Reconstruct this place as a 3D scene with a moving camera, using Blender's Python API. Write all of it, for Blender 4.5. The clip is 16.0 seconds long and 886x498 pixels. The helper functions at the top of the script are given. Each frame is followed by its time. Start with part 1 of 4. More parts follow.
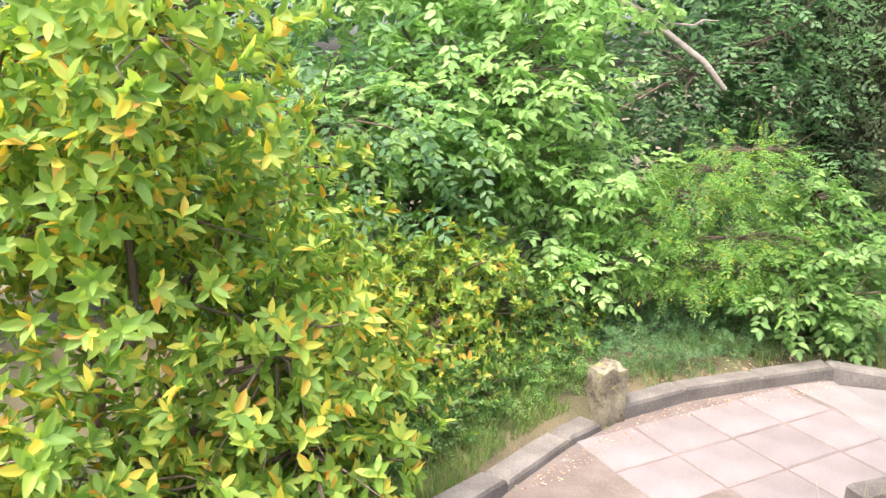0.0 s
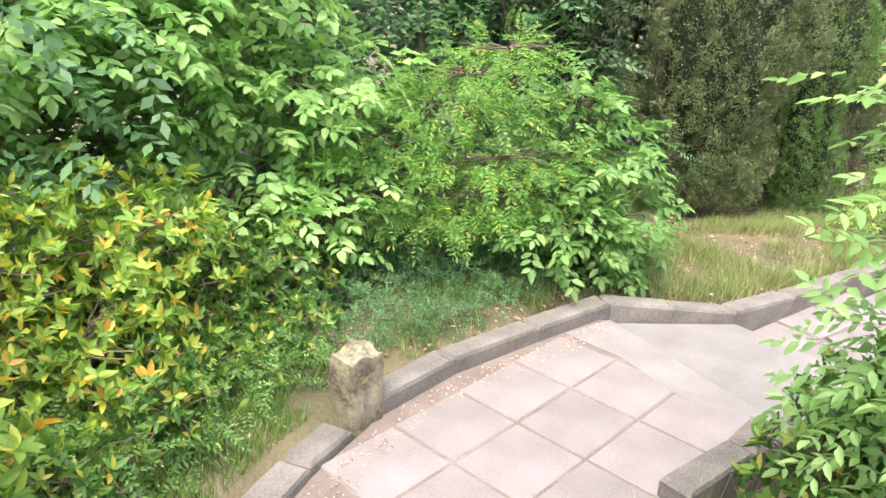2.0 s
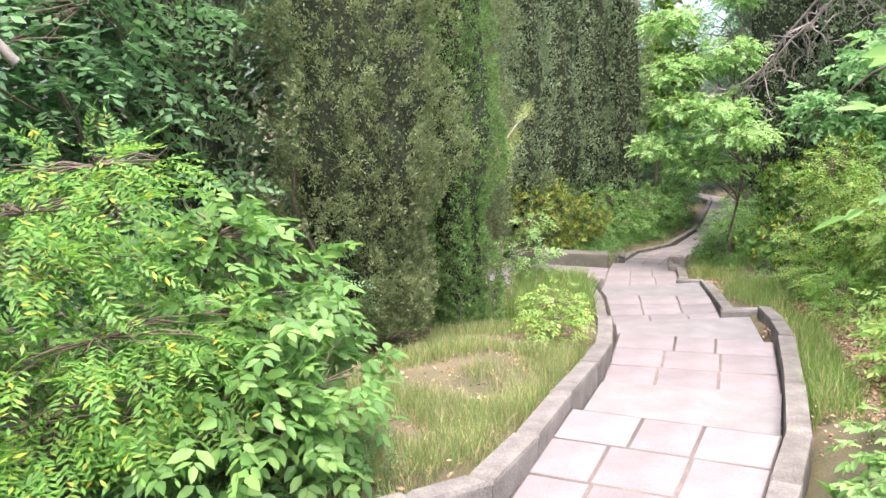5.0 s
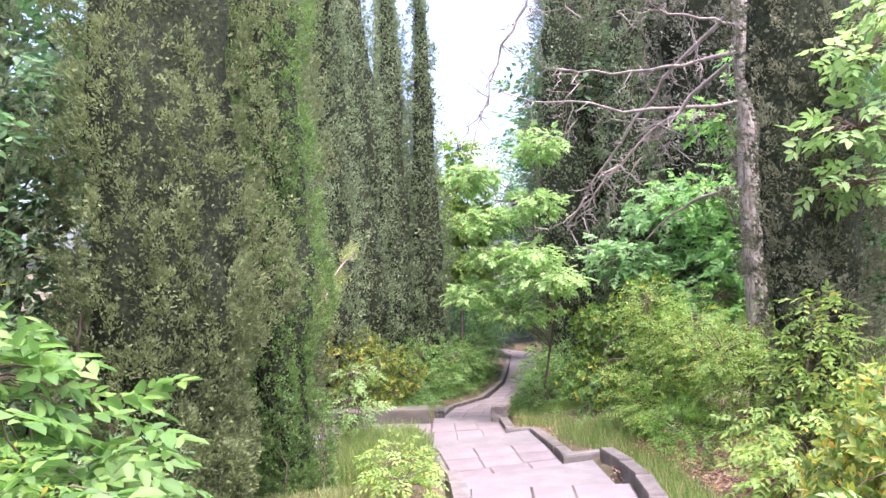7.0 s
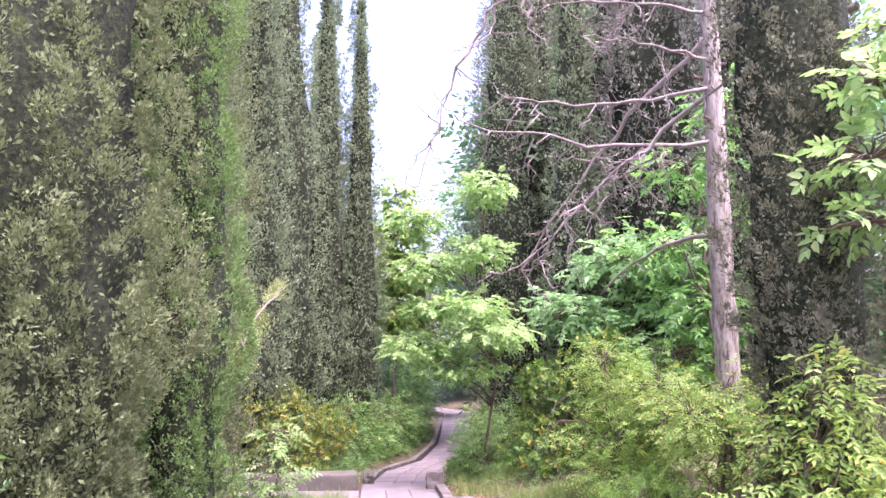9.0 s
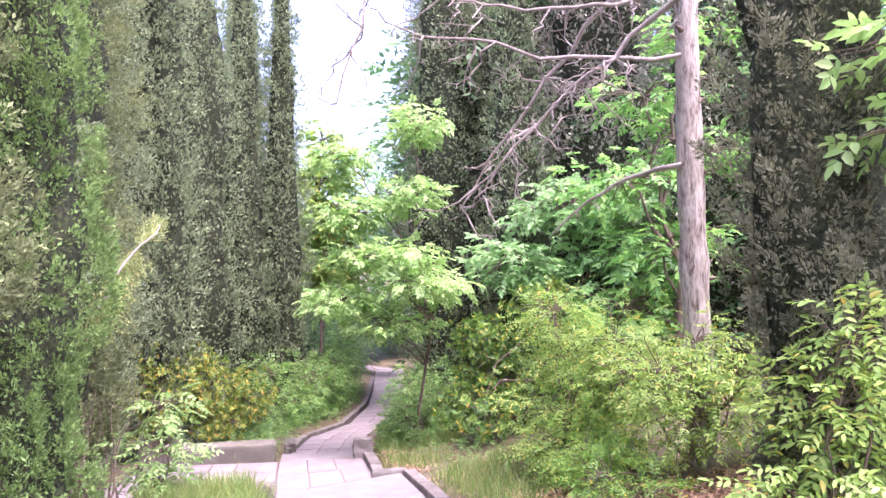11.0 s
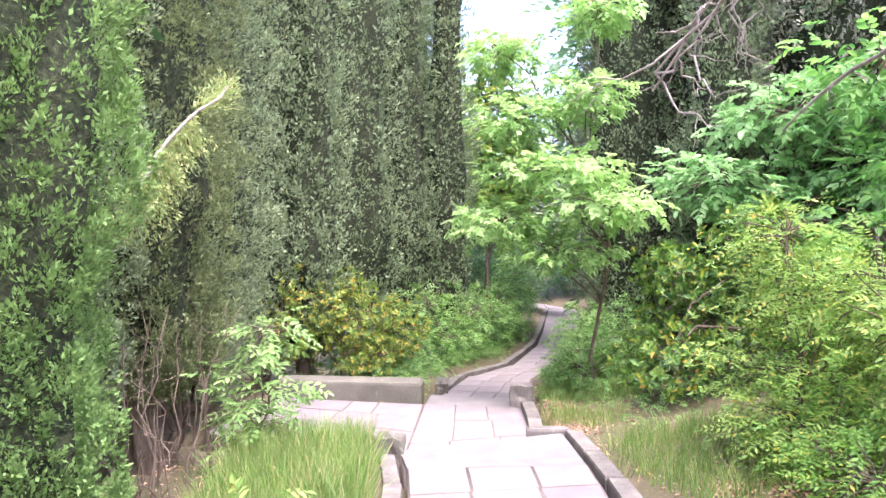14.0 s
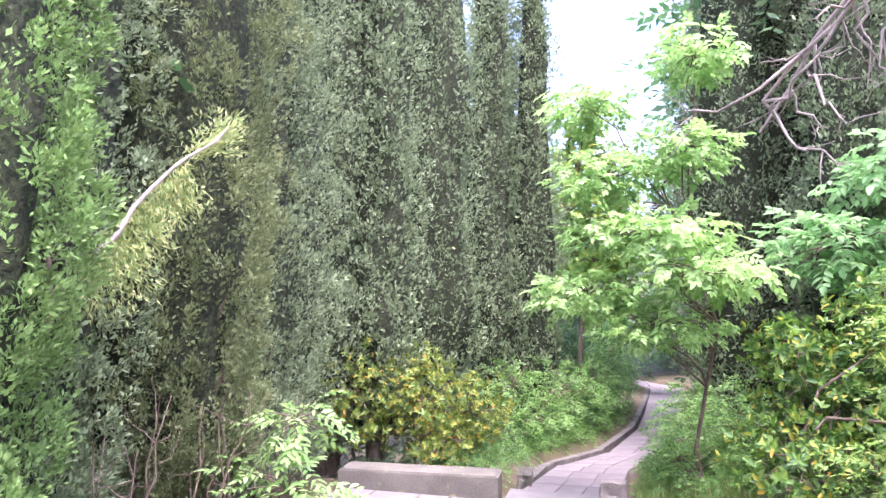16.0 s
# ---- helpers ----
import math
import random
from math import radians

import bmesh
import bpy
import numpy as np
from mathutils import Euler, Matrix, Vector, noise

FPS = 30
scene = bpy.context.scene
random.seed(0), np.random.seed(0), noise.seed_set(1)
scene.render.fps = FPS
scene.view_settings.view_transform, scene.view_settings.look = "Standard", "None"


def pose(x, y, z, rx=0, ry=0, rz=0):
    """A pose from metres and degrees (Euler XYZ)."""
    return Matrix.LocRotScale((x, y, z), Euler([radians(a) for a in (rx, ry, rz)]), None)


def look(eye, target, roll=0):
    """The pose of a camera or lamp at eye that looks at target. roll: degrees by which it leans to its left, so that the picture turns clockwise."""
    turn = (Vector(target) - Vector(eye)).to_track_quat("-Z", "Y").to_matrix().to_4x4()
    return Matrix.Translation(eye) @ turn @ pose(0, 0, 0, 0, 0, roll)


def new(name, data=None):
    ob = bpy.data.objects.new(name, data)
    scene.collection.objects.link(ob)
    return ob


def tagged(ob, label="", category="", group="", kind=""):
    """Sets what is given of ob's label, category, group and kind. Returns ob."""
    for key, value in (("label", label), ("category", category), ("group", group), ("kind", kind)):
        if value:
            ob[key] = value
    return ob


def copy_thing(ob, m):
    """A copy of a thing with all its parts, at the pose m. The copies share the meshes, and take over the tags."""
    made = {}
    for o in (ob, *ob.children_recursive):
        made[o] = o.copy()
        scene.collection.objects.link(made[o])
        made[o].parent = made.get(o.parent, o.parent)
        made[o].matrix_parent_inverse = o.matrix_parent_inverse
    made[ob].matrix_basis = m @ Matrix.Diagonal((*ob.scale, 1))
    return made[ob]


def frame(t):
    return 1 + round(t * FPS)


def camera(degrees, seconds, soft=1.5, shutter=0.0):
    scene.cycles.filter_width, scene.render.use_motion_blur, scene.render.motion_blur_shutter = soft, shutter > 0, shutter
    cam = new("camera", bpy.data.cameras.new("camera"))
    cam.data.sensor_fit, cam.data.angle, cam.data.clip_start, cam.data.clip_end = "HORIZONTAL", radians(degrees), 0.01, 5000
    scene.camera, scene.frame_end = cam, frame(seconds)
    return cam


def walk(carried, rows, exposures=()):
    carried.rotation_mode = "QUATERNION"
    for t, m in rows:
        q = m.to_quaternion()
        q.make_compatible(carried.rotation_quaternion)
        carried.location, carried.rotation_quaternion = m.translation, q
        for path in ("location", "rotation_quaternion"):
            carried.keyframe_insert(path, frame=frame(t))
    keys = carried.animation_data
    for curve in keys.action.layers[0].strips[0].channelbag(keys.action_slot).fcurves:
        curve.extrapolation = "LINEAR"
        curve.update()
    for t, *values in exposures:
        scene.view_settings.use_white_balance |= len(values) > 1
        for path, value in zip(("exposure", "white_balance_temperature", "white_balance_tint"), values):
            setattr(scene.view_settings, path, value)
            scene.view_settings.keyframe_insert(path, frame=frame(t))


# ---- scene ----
cam = camera(61.3, 16.0)
METRES, EYE, TILT, LEAN, TURN = 9.5, 2.375, -14.0, 0.0, 0.0
ROWS = [
    (0.0, 0.0, 0.0, 0.0, 0.0, 0.0, -0.0),
    (0.5, 0.0023, 0.0536, 0.0092, -9.45, -1.61, 2.45),
    (1.0, 0.0135, 0.0976, 0.0198, -15.69, -4.5, 3.89),
    (1.5, 0.0233, 0.1348, 0.0244, -20.19, -5.9, 4.15),
    (2.0, 0.0366, 0.1589, 0.0207, -19.85, -7.91, 2.96),
    (2.5, 0.0448, 0.1872, 0.0196, -20.33, -6.55, 4.81),
    (3.0, 0.0596, 0.2217, 0.0168, -23.0, -5.92, 6.34),
    (3.5, 0.0713, 0.2565, 0.0235, -29.39, -4.91, 8.54),
    (6.0, 0.1409, 0.368, 0.0178, -60.36, 2.14, 13.84),
    (6.5, 0.1498, 0.3936, 0.0146, -64.58, 4.46, 15.24),
    (7.0, 0.1573, 0.4096, 0.0144, -64.92, 7.56, 14.74),
    (7.5, 0.1789, 0.4148, 0.016, -67.08, 12.43, 13.86),
    (8.0, 0.1929, 0.4284, 0.0165, -68.36, 14.31, 13.22),
    (8.5, 0.2148, 0.453, 0.0167, -69.1, 12.97, 13.74),
    (9.0, 0.2519, 0.4645, 0.0185, -70.59, 10.42, 13.74),
    (9.5, 0.2934, 0.4821, 0.0229, -74.88, 8.58, 13.79),
    (12.0, 0.4322, 0.5148, 0.0083, -75.29, 4.68, 14.43),
    (12.5, 0.4597, 0.5279, 0.004, -74.74, 3.56, 14.19),
    (13.0, 0.4968, 0.5345, -0.0029, -71.01, 3.49, 13.29),
    (13.5, 0.5394, 0.5468, -0.0012, -68.88, 4.1, 12.76),
    (14.0, 0.5739, 0.5534, 0.0013, -61.84, 4.56, 11.96),
    (14.5, 0.6039, 0.5618, 0.0037, -56.55, 4.92, 11.56),
    (15.0, 0.6319, 0.566, 0.0052, -55.93, 4.24, 10.77),
    (15.5, 0.6485, 0.5662, 0.0046, -54.13, 5.52, 10.17),
    (16.0, 0.6682, 0.5739, 0.0048, -54.12, 11.64, 11.11),
]
EXPOSURES = [(0.0, 2.15, 6400, 14), (1.0, 2.1, 6250, 10), (3.5, 2.12, 6200, 10), (6.0, 2.38, 5900, 22), (8.0, 2.5, 5800, 40), (9.5, 2.66, 5750, 50), (12.5, 2.8, 5850, 32), (14.5, 2.84, 5750, 26), (16.0, 2.95, 5550, 36)]
walk(cam, [(t, pose(0, 0, EYE, TILT, LEAN, TURN) @ pose(METRES * x, METRES * y, METRES * z, 90 + pitch, roll, yaw)) for t, x, y, z, yaw, pitch, roll in ROWS], EXPOSURES)

# ==== body ====
# ---------------------------------------------------------------- light
world = bpy.data.worlds.new("overcast_sky")
scene.world = world
world.use_nodes = True
wn = world.node_tree.nodes
sky = wn.new("ShaderNodeTexSky")
sky.sky_type = "NISHITA"
sky.sun_disc = False
sky.sun_elevation, sky.sun_rotation = radians(68), radians(215)
sky.dust_density, sky.air_density, sky.ozone_density = 6.0, 1.0, 0.5
world.node_tree.links.new(sky.outputs[0], wn["Background"].inputs[0])
wn["Background"].inputs[1].default_value = 0.15
sun = new("sun", bpy.data.lights.new("sun", "SUN"))
sun.data.energy, sun.data.angle, sun.data.color = 1.2, radians(60), (1.0, 0.97, 0.93)
SUN = Vector((math.cos(radians(68)) * math.sin(radians(215)), math.cos(radians(68)) * math.cos(radians(215)), math.sin(radians(68))))
sun.matrix_world = look(SUN * 60, (0, 0, 0))


# ---------------------------------------------------------------- materials
def material(name, rough=0.8):
    m = bpy.data.materials.new(name)
    m.use_nodes = True
    b = m.node_tree.nodes["Principled BSDF"]
    b.inputs["Roughness"].default_value = rough
    b.inputs["Specular IOR Level"].default_value = 0.3
    return m, m.node_tree.nodes, m.node_tree.links, b


def ramp(nodes, stops):
    r = nodes.new("ShaderNodeValToRGB")
    e = r.color_ramp.elements
    e[0].position, e[0].color = stops[0][0], (*stops[0][1], 1)
    e[1].position, e[1].color = stops[-1][0], (*stops[-1][1], 1)
    for p, c in stops[1:-1]:
        k = e.new(p)
        k.color = (*c, 1)
    return r


def leaf_material(name, stops, glow=0.45, rough=0.45, spec=0.35, patch=2.2, fine=0.0):
    """Thin leaves: colour by leaf, some daylight passing through the blade."""
    m, n, l, b = material(name, rough)
    geo = n.new("ShaderNodeNewGeometry")
    r = ramp(n, stops)
    l.new(geo.outputs["Random Per Island"], r.inputs[0])
    tc = n.new("ShaderNodeTexCoord")
    nz = n.new("ShaderNodeTexNoise")
    nz.inputs["Scale"].default_value = patch
    l.new(tc.outputs["Object"], nz.inputs["Vector"])
    hs = n.new("ShaderNodeHueSaturation")
    mr = n.new("ShaderNodeMapRange")
    mr.inputs[3].default_value, mr.inputs[4].default_value = 0.65, 1.35
    l.new(nz.outputs[0], mr.inputs[0])
    l.new(mr.outputs[0], hs.inputs["Value"])
    l.new(r.outputs[0], hs.inputs["Color"])
    if fine:
        fz, fm, fh = n.new("ShaderNodeTexNoise"), n.new("ShaderNodeMapRange"), n.new("ShaderNodeHueSaturation")
        fz.inputs["Scale"].default_value, fz.inputs["Detail"].default_value = fine, 5
        l.new(tc.outputs["Object"], fz.inputs["Vector"])
        fm.inputs[1].default_value, fm.inputs[2].default_value = 0.34, 0.66
        fm.inputs[3].default_value, fm.inputs[4].default_value = 0.68, 1.32
        l.new(fz.outputs[0], fm.inputs[0])
        l.new(fm.outputs[0], fh.inputs["Value"])
        l.new(hs.outputs[0], fh.inputs["Color"])
        hs = fh
        bp = n.new("ShaderNodeBump")
        bp.inputs["Strength"].default_value, bp.inputs["Distance"].default_value = 1.0, 0.03
        l.new(fz.outputs[0], bp.inputs["Height"])
        l.new(bp.outputs[0], b.inputs["Normal"])
    l.new(hs.outputs[0], b.inputs["Base Color"])
    b.inputs["Specular IOR Level"].default_value = spec
    tr = n.new("ShaderNodeBsdfTranslucent")
    bright = n.new("ShaderNodeHueSaturation")
    bright.inputs["Saturation"].default_value, bright.inputs["Value"].default_value = 1.1, 1.2
    l.new(hs.outputs[0], bright.inputs["Color"])
    l.new(bright.outputs[0], tr.inputs["Color"])
    mix = n.new("ShaderNodeMixShader")
    mix.inputs[0].default_value = glow
    l.new(b.outputs[0], mix.inputs[1])
    l.new(tr.outputs[0], mix.inputs[2])
    l.new(mix.outputs[0], n["Material Output"].inputs[0])
    return m


def rough_material(name, stops, scale, bump=0.3, rough=0.9, fine=60.0, vary=0.0, speck=None, tall=1.0):
    """Stone, soil, bark: two scales of noise for colour, a fine one for relief."""
    m, n, l, b = material(name, rough)
    tc = n.new("ShaderNodeTexCoord")
    big, small = n.new("ShaderNodeTexNoise"), n.new("ShaderNodeTexNoise")
    big.inputs["Scale"].default_value, small.inputs["Scale"].default_value = scale, fine
    big.inputs["Detail"].default_value, small.inputs["Detail"].default_value = 6, 4
    mp = n.new("ShaderNodeMapping")
    mp.inputs["Scale"].default_value = (1, 1, 1 / tall)
    l.new(tc.outputs["Object"], mp.inputs["Vector"])
    l.new(mp.outputs[0], big.inputs["Vector"])
    l.new(mp.outputs[0], small.inputs["Vector"])
    add = n.new("ShaderNodeMix")
    add.inputs[0].default_value = 0.38
    l.new(big.outputs[0], add.inputs[2])
    l.new(small.outputs[0], add.inputs[3])
    r = ramp(n, stops)
    l.new(add.outputs[0], r.inputs[0])
    last = r.outputs[0]
    if vary:
        oi = n.new("ShaderNodeObjectInfo")
        hs = n.new("ShaderNodeHueSaturation")
        mr = n.new("ShaderNodeMapRange")
        mr.inputs[3].default_value, mr.inputs[4].default_value = 1 - vary, 1 + vary
        l.new(oi.outputs["Random"], mr.inputs[0])
        l.new(mr.outputs[0], hs.inputs["Value"])
        l.new(last, hs.inputs["Color"])
        last = hs.outputs[0]
    if speck:
        vo = n.new("ShaderNodeTexNoise")
        vo.inputs["Scale"].default_value, vo.inputs["Detail"].default_value = speck[0], 8
        l.new(tc.outputs["Object"], vo.inputs["Vector"])
        cut = ramp(n, [(speck[1], (0, 0, 0)), (speck[1] + 0.12, (1, 1, 1))])
        l.new(vo.outputs[0], cut.inputs[0])
        mx = n.new("ShaderNodeMix")
        mx.data_type = "RGBA"
        mx.inputs[7].default_value = (*speck[2], 1)
        l.new(cut.outputs[0], mx.inputs[0])
        l.new(last, mx.inputs[6])
        last = mx.outputs[2]
    l.new(last, b.inputs["Base Color"])
    bp = n.new("ShaderNodeBump")
    bp.inputs["Strength"].default_value, bp.inputs["Distance"].default_value = bump, 0.02
    l.new(add.outputs[0], bp.inputs["Height"])
    l.new(bp.outputs[0], b.inputs["Normal"])
    return m


GREEN_BUSH = leaf_material("bush_leaf", [(0, (0.05, 0.115, 0.028)), (0.5, (0.11, 0.215, 0.045)), (0.88, (0.22, 0.34, 0.065)), (0.97, (0.44, 0.43, 0.08)), (1, (0.54, 0.34, 0.07))], 0.45)
YELLOW_BUSH = leaf_material("yellowing_leaf", [(0, (0.14, 0.26, 0.045)), (0.55, (0.28, 0.42, 0.08)), (0.82, (0.46, 0.54, 0.10)), (0.94, (0.68, 0.56, 0.09)), (1, (0.64, 0.33, 0.07))], 0.5)
FRESH = leaf_material("fresh_leaf", [(0, (0.12, 0.28, 0.075)), (0.6, (0.20, 0.39, 0.11)), (1, (0.29, 0.47, 0.14))], 0.5)
LIME = leaf_material("lime_leaf", [(0, (0.19, 0.31, 0.075)), (0.6, (0.28, 0.42, 0.11)), (0.93, (0.38, 0.49, 0.14)), (1, (0.55, 0.44, 0.10))], 0.5)
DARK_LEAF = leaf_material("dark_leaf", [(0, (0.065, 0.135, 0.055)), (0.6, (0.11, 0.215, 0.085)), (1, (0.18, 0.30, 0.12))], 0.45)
FEATHER = leaf_material("feathery_leaf", [(0, (0.11, 0.24, 0.05)), (0.7, (0.19, 0.35, 0.075)), (0.95, (0.29, 0.41, 0.08)), (1, (0.5, 0.42, 0.06))], 0.5)
MID_LEAF = leaf_material("mid_leaf", [(0, (0.10, 0.20, 0.055)), (0.6, (0.17, 0.30, 0.085)), (1, (0.26, 0.40, 0.12))], 0.5)
OLIVE_BUSH = leaf_material("olive_bush_leaf", [(0, (0.11, 0.19, 0.045)), (0.5, (0.20, 0.29, 0.065)), (0.85, (0.33, 0.37, 0.08)), (0.95, (0.50, 0.42, 0.08)), (1, (0.55, 0.33, 0.08))], 0.5)
CYPRESS_BROWN = leaf_material("cypress_brown", [(0, (0.143, 0.148, 0.094)), (0.5, (0.175, 0.180, 0.115)), (0.95, (0.201, 0.207, 0.132)), (1, (0.245, 0.225, 0.132))], 0.3, 0.9, 0.05, 2.6, 14.0)
PALE = leaf_material("pale_leaf", [(0, (0.20, 0.34, 0.10)), (0.6, (0.29, 0.45, 0.165)), (1, (0.40, 0.53, 0.215))], 0.55)
CYPRESS_OLIVE = leaf_material("cypress_olive", [(0, (0.146, 0.175, 0.080)), (0.5, (0.178, 0.214, 0.098)), (0.95, (0.205, 0.246, 0.113)), (1, (0.249, 0.268, 0.113))], 0.3, 0.9, 0.05, 2.6, 14.0)
CYPRESS_GREEN = leaf_material("cypress_green", [(0, (0.141, 0.223, 0.074)), (0.5, (0.172, 0.272, 0.090)), (0.95, (0.198, 0.313, 0.103)), (1, (0.241, 0.340, 0.103))], 0.3, 0.9, 0.05, 2.6, 14.0)
CYPRESS_DARK = leaf_material("cypress_dark", [(0, (0.164, 0.209, 0.115)), (0.5, (0.200, 0.255, 0.140)), (0.95, (0.230, 0.293, 0.161)), (1, (0.280, 0.319, 0.161))], 0.3, 0.9, 0.05, 2.6, 14.0)
CYPRESS_GREY = leaf_material("cypress_grey", [(0, (0.18, 0.185, 0.13)), (0.5, (0.26, 0.265, 0.19)), (1, (0.36, 0.36, 0.26))], 0.15, 0.85, 0.10, 2.0, 20.0)
MINT = leaf_material("mint_leaf", [(0, (0.17, 0.33, 0.12)), (0.6, (0.26, 0.44, 0.18)), (1, (0.36, 0.53, 0.25))], 0.5)
ASH = leaf_material("ash_leaf", [(0, (0.23, 0.39, 0.11)), (0.6, (0.33, 0.51, 0.18)), (1, (0.45, 0.60, 0.24))], 0.5)
YELLOW_SPRAY = leaf_material("yellow_spray", [(0, (0.24, 0.33, 0.12)), (0.6, (0.34, 0.41, 0.16)), (1, (0.48, 0.46, 0.20))], 0.4, 0.7, 0.2)
# near-black green: the shade inside the cypresses, put into the colour
CORE = rough_material("inner_shade", [(0.38, (0.009, 0.012, 0.006)), (0.5, (0.028, 0.034, 0.016)), (0.62, (0.056, 0.07, 0.031))], 30, 1.0, 0.95, 110)
DRY_GRASS = leaf_material("dry_grass_blade", [(0, (0.12, 0.19, 0.05)), (0.5, (0.22, 0.28, 0.09)), (0.82, (0.34, 0.32, 0.15)), (1, (0.44, 0.36, 0.20))], 0.35)
GRASS = leaf_material("grass_blade", [(0, (0.10, 0.19, 0.042)), (0.6, (0.185, 0.285, 0.072)), (0.88, (0.30, 0.33, 0.12)), (1, (0.42, 0.35, 0.18))], 0.4)
LITTER = leaf_material("dry_leaf", [(0, (0.19, 0.11, 0.07)), (0.5, (0.36, 0.235, 0.155)), (0.85, (0.48, 0.34, 0.24)), (1, (0.54, 0.33, 0.15))], 0.1, 0.8, 0.2)
BARK = rough_material("bark", [(0.3, (0.07, 0.05, 0.035)), (0.55, (0.16, 0.12, 0.09)), (0.75, (0.27, 0.22, 0.17))], 14, 0.9, 0.95, 60, tall=4.0)
PINE_BARK = rough_material("pine_bark", [(0.36, (0.07, 0.055, 0.045)), (0.45, (0.24, 0.205, 0.165)), (0.56, (0.38, 0.34, 0.285)), (0.75, (0.48, 0.445, 0.38))], 20, 1.0, 0.95, 70, tall=4.5)
DEADWOOD = rough_material("dead_wood", [(0.3, (0.16, 0.13, 0.11)), (0.7, (0.40, 0.35, 0.30))], 12, 0.5, 0.9, 60)
SLAB = rough_material("paving_slab", [(0.3, (0.138, 0.116, 0.109)), (0.55, (0.20, 0.174, 0.168)), (0.75, (0.252, 0.224, 0.220))], 2.5, 0.25, 0.85, 90, 0.10, (140, 0.60, (0.12, 0.105, 0.10)))
TREAD = rough_material("worn_concrete", [(0.3, (0.135, 0.12, 0.11)), (0.55, (0.195, 0.18, 0.17)), (0.75, (0.25, 0.232, 0.222))], 3.5, 0.5, 0.9, 120, 0.06, (180, 0.56, (0.11, 0.10, 0.095)))
JOINT = rough_material("joint_dirt", [(0.3, (0.10, 0.08, 0.066)), (0.55, (0.155, 0.125, 0.107)), (0.75, (0.21, 0.175, 0.15))], 5, 0.5, 0.95, 80)
KERB = rough_material("kerb_stone", [(0.3, (0.075, 0.065, 0.055)), (0.5, (0.145, 0.13, 0.115)), (0.7, (0.23, 0.21, 0.185))], 4, 0.6, 0.9, 70, 0.12, (9, 0.62, (0.17, 0.17, 0.09)))
BENCH = rough_material("mossy_concrete", [(0.3, (0.08, 0.074, 0.058)), (0.55, (0.135, 0.125, 0.10)), (0.75, (0.18, 0.168, 0.14))], 3, 0.5, 0.9, 60, 0.05, (7, 0.60, (0.20, 0.22, 0.10)))
ROCK = rough_material("lichened_stone", [(0.34, (0.06, 0.05, 0.036)), (0.48, (0.17, 0.15, 0.10)), (0.68, (0.29, 0.265, 0.20))], 7, 1.0, 0.95, 45, 0, (14, 0.6, (0.30, 0.27, 0.08)))
SOIL = rough_material("woodland_soil", [(0.3, (0.05, 0.05, 0.025)), (0.5, (0.11, 0.095, 0.05)), (0.65, (0.18, 0.13, 0.085)), (0.8, (0.12, 0.13, 0.05))], 1.6, 0.9, 0.95, 50)


# ---------------------------------------------------------------- geometry tools
def mesh_of(name, verts, faces, mat):
    """A mesh from arrays: verts (n, 3), faces (m, 3 or 4)."""
    verts, faces = np.asarray(verts, np.float32), np.asarray(faces, np.int32)
    me = bpy.data.meshes.new(name)
    k = faces.shape[1]
    me.vertices.add(len(verts))
    me.vertices.foreach_set("co", verts.ravel())
    me.loops.add(faces.size)
    me.loops.foreach_set("vertex_index", faces.ravel())
    me.polygons.add(len(faces))
    me.polygons.foreach_set("loop_start", np.arange(0, faces.size, k, dtype=np.int32))
    me.update(calc_edges=True)
    me.validate()
    me.materials.append(mat)
    return me


def unit(a):
    return a / np.maximum(np.linalg.norm(a, axis=-1, keepdims=True), 1e-9)


def part(name, me, parent, label="", kind=""):
    ob = new(name, me)
    ob.parent = parent
    return tagged(ob, label=label, kind=kind)


def kites(P, A, N, L, half):
    """Small pointed scales or leaflets: four corners each."""
    A = unit(A)
    S = unit(np.cross(A, N)) * np.asarray(half).reshape(-1, 1)
    L = np.asarray(L).reshape(-1, 1)
    waist = P + A * L * 0.5
    V = np.stack([P, waist + S, P + A * L, waist - S], 1).reshape(-1, 3)
    return V, np.arange(len(P) * 4).reshape(-1, 4)


def blades(P, A, N, L, W, bend=0.15, fold=0.3):
    """Leaf blades: six corners each, folded along the midrib."""
    A = unit(A)
    S = unit(np.cross(A, N))
    N = np.cross(S, A)
    L, W = np.asarray(L).reshape(-1, 1), np.asarray(W).reshape(-1, 1)
    r1 = P + A * L * 0.33 + S * W * 0.5 + N * W * fold * 0.5
    r2 = P + A * L * 0.70 + S * W * 0.40 + N * (W * fold * 0.4 - L * bend * 0.4)
    tip = P + A * L - N * L * bend
    l1 = r1 - S * W
    l2 = r2 - S * W * 0.8
    V = np.stack([P, r1, r2, tip, l2, l1], 1).reshape(-1, 3)
    i = np.arange(len(P))[:, None] * 6
    F = np.concatenate([i + np.array([[0, 1, 2, 3]]), i + np.array([[0, 3, 4, 5]])])
    return V, F


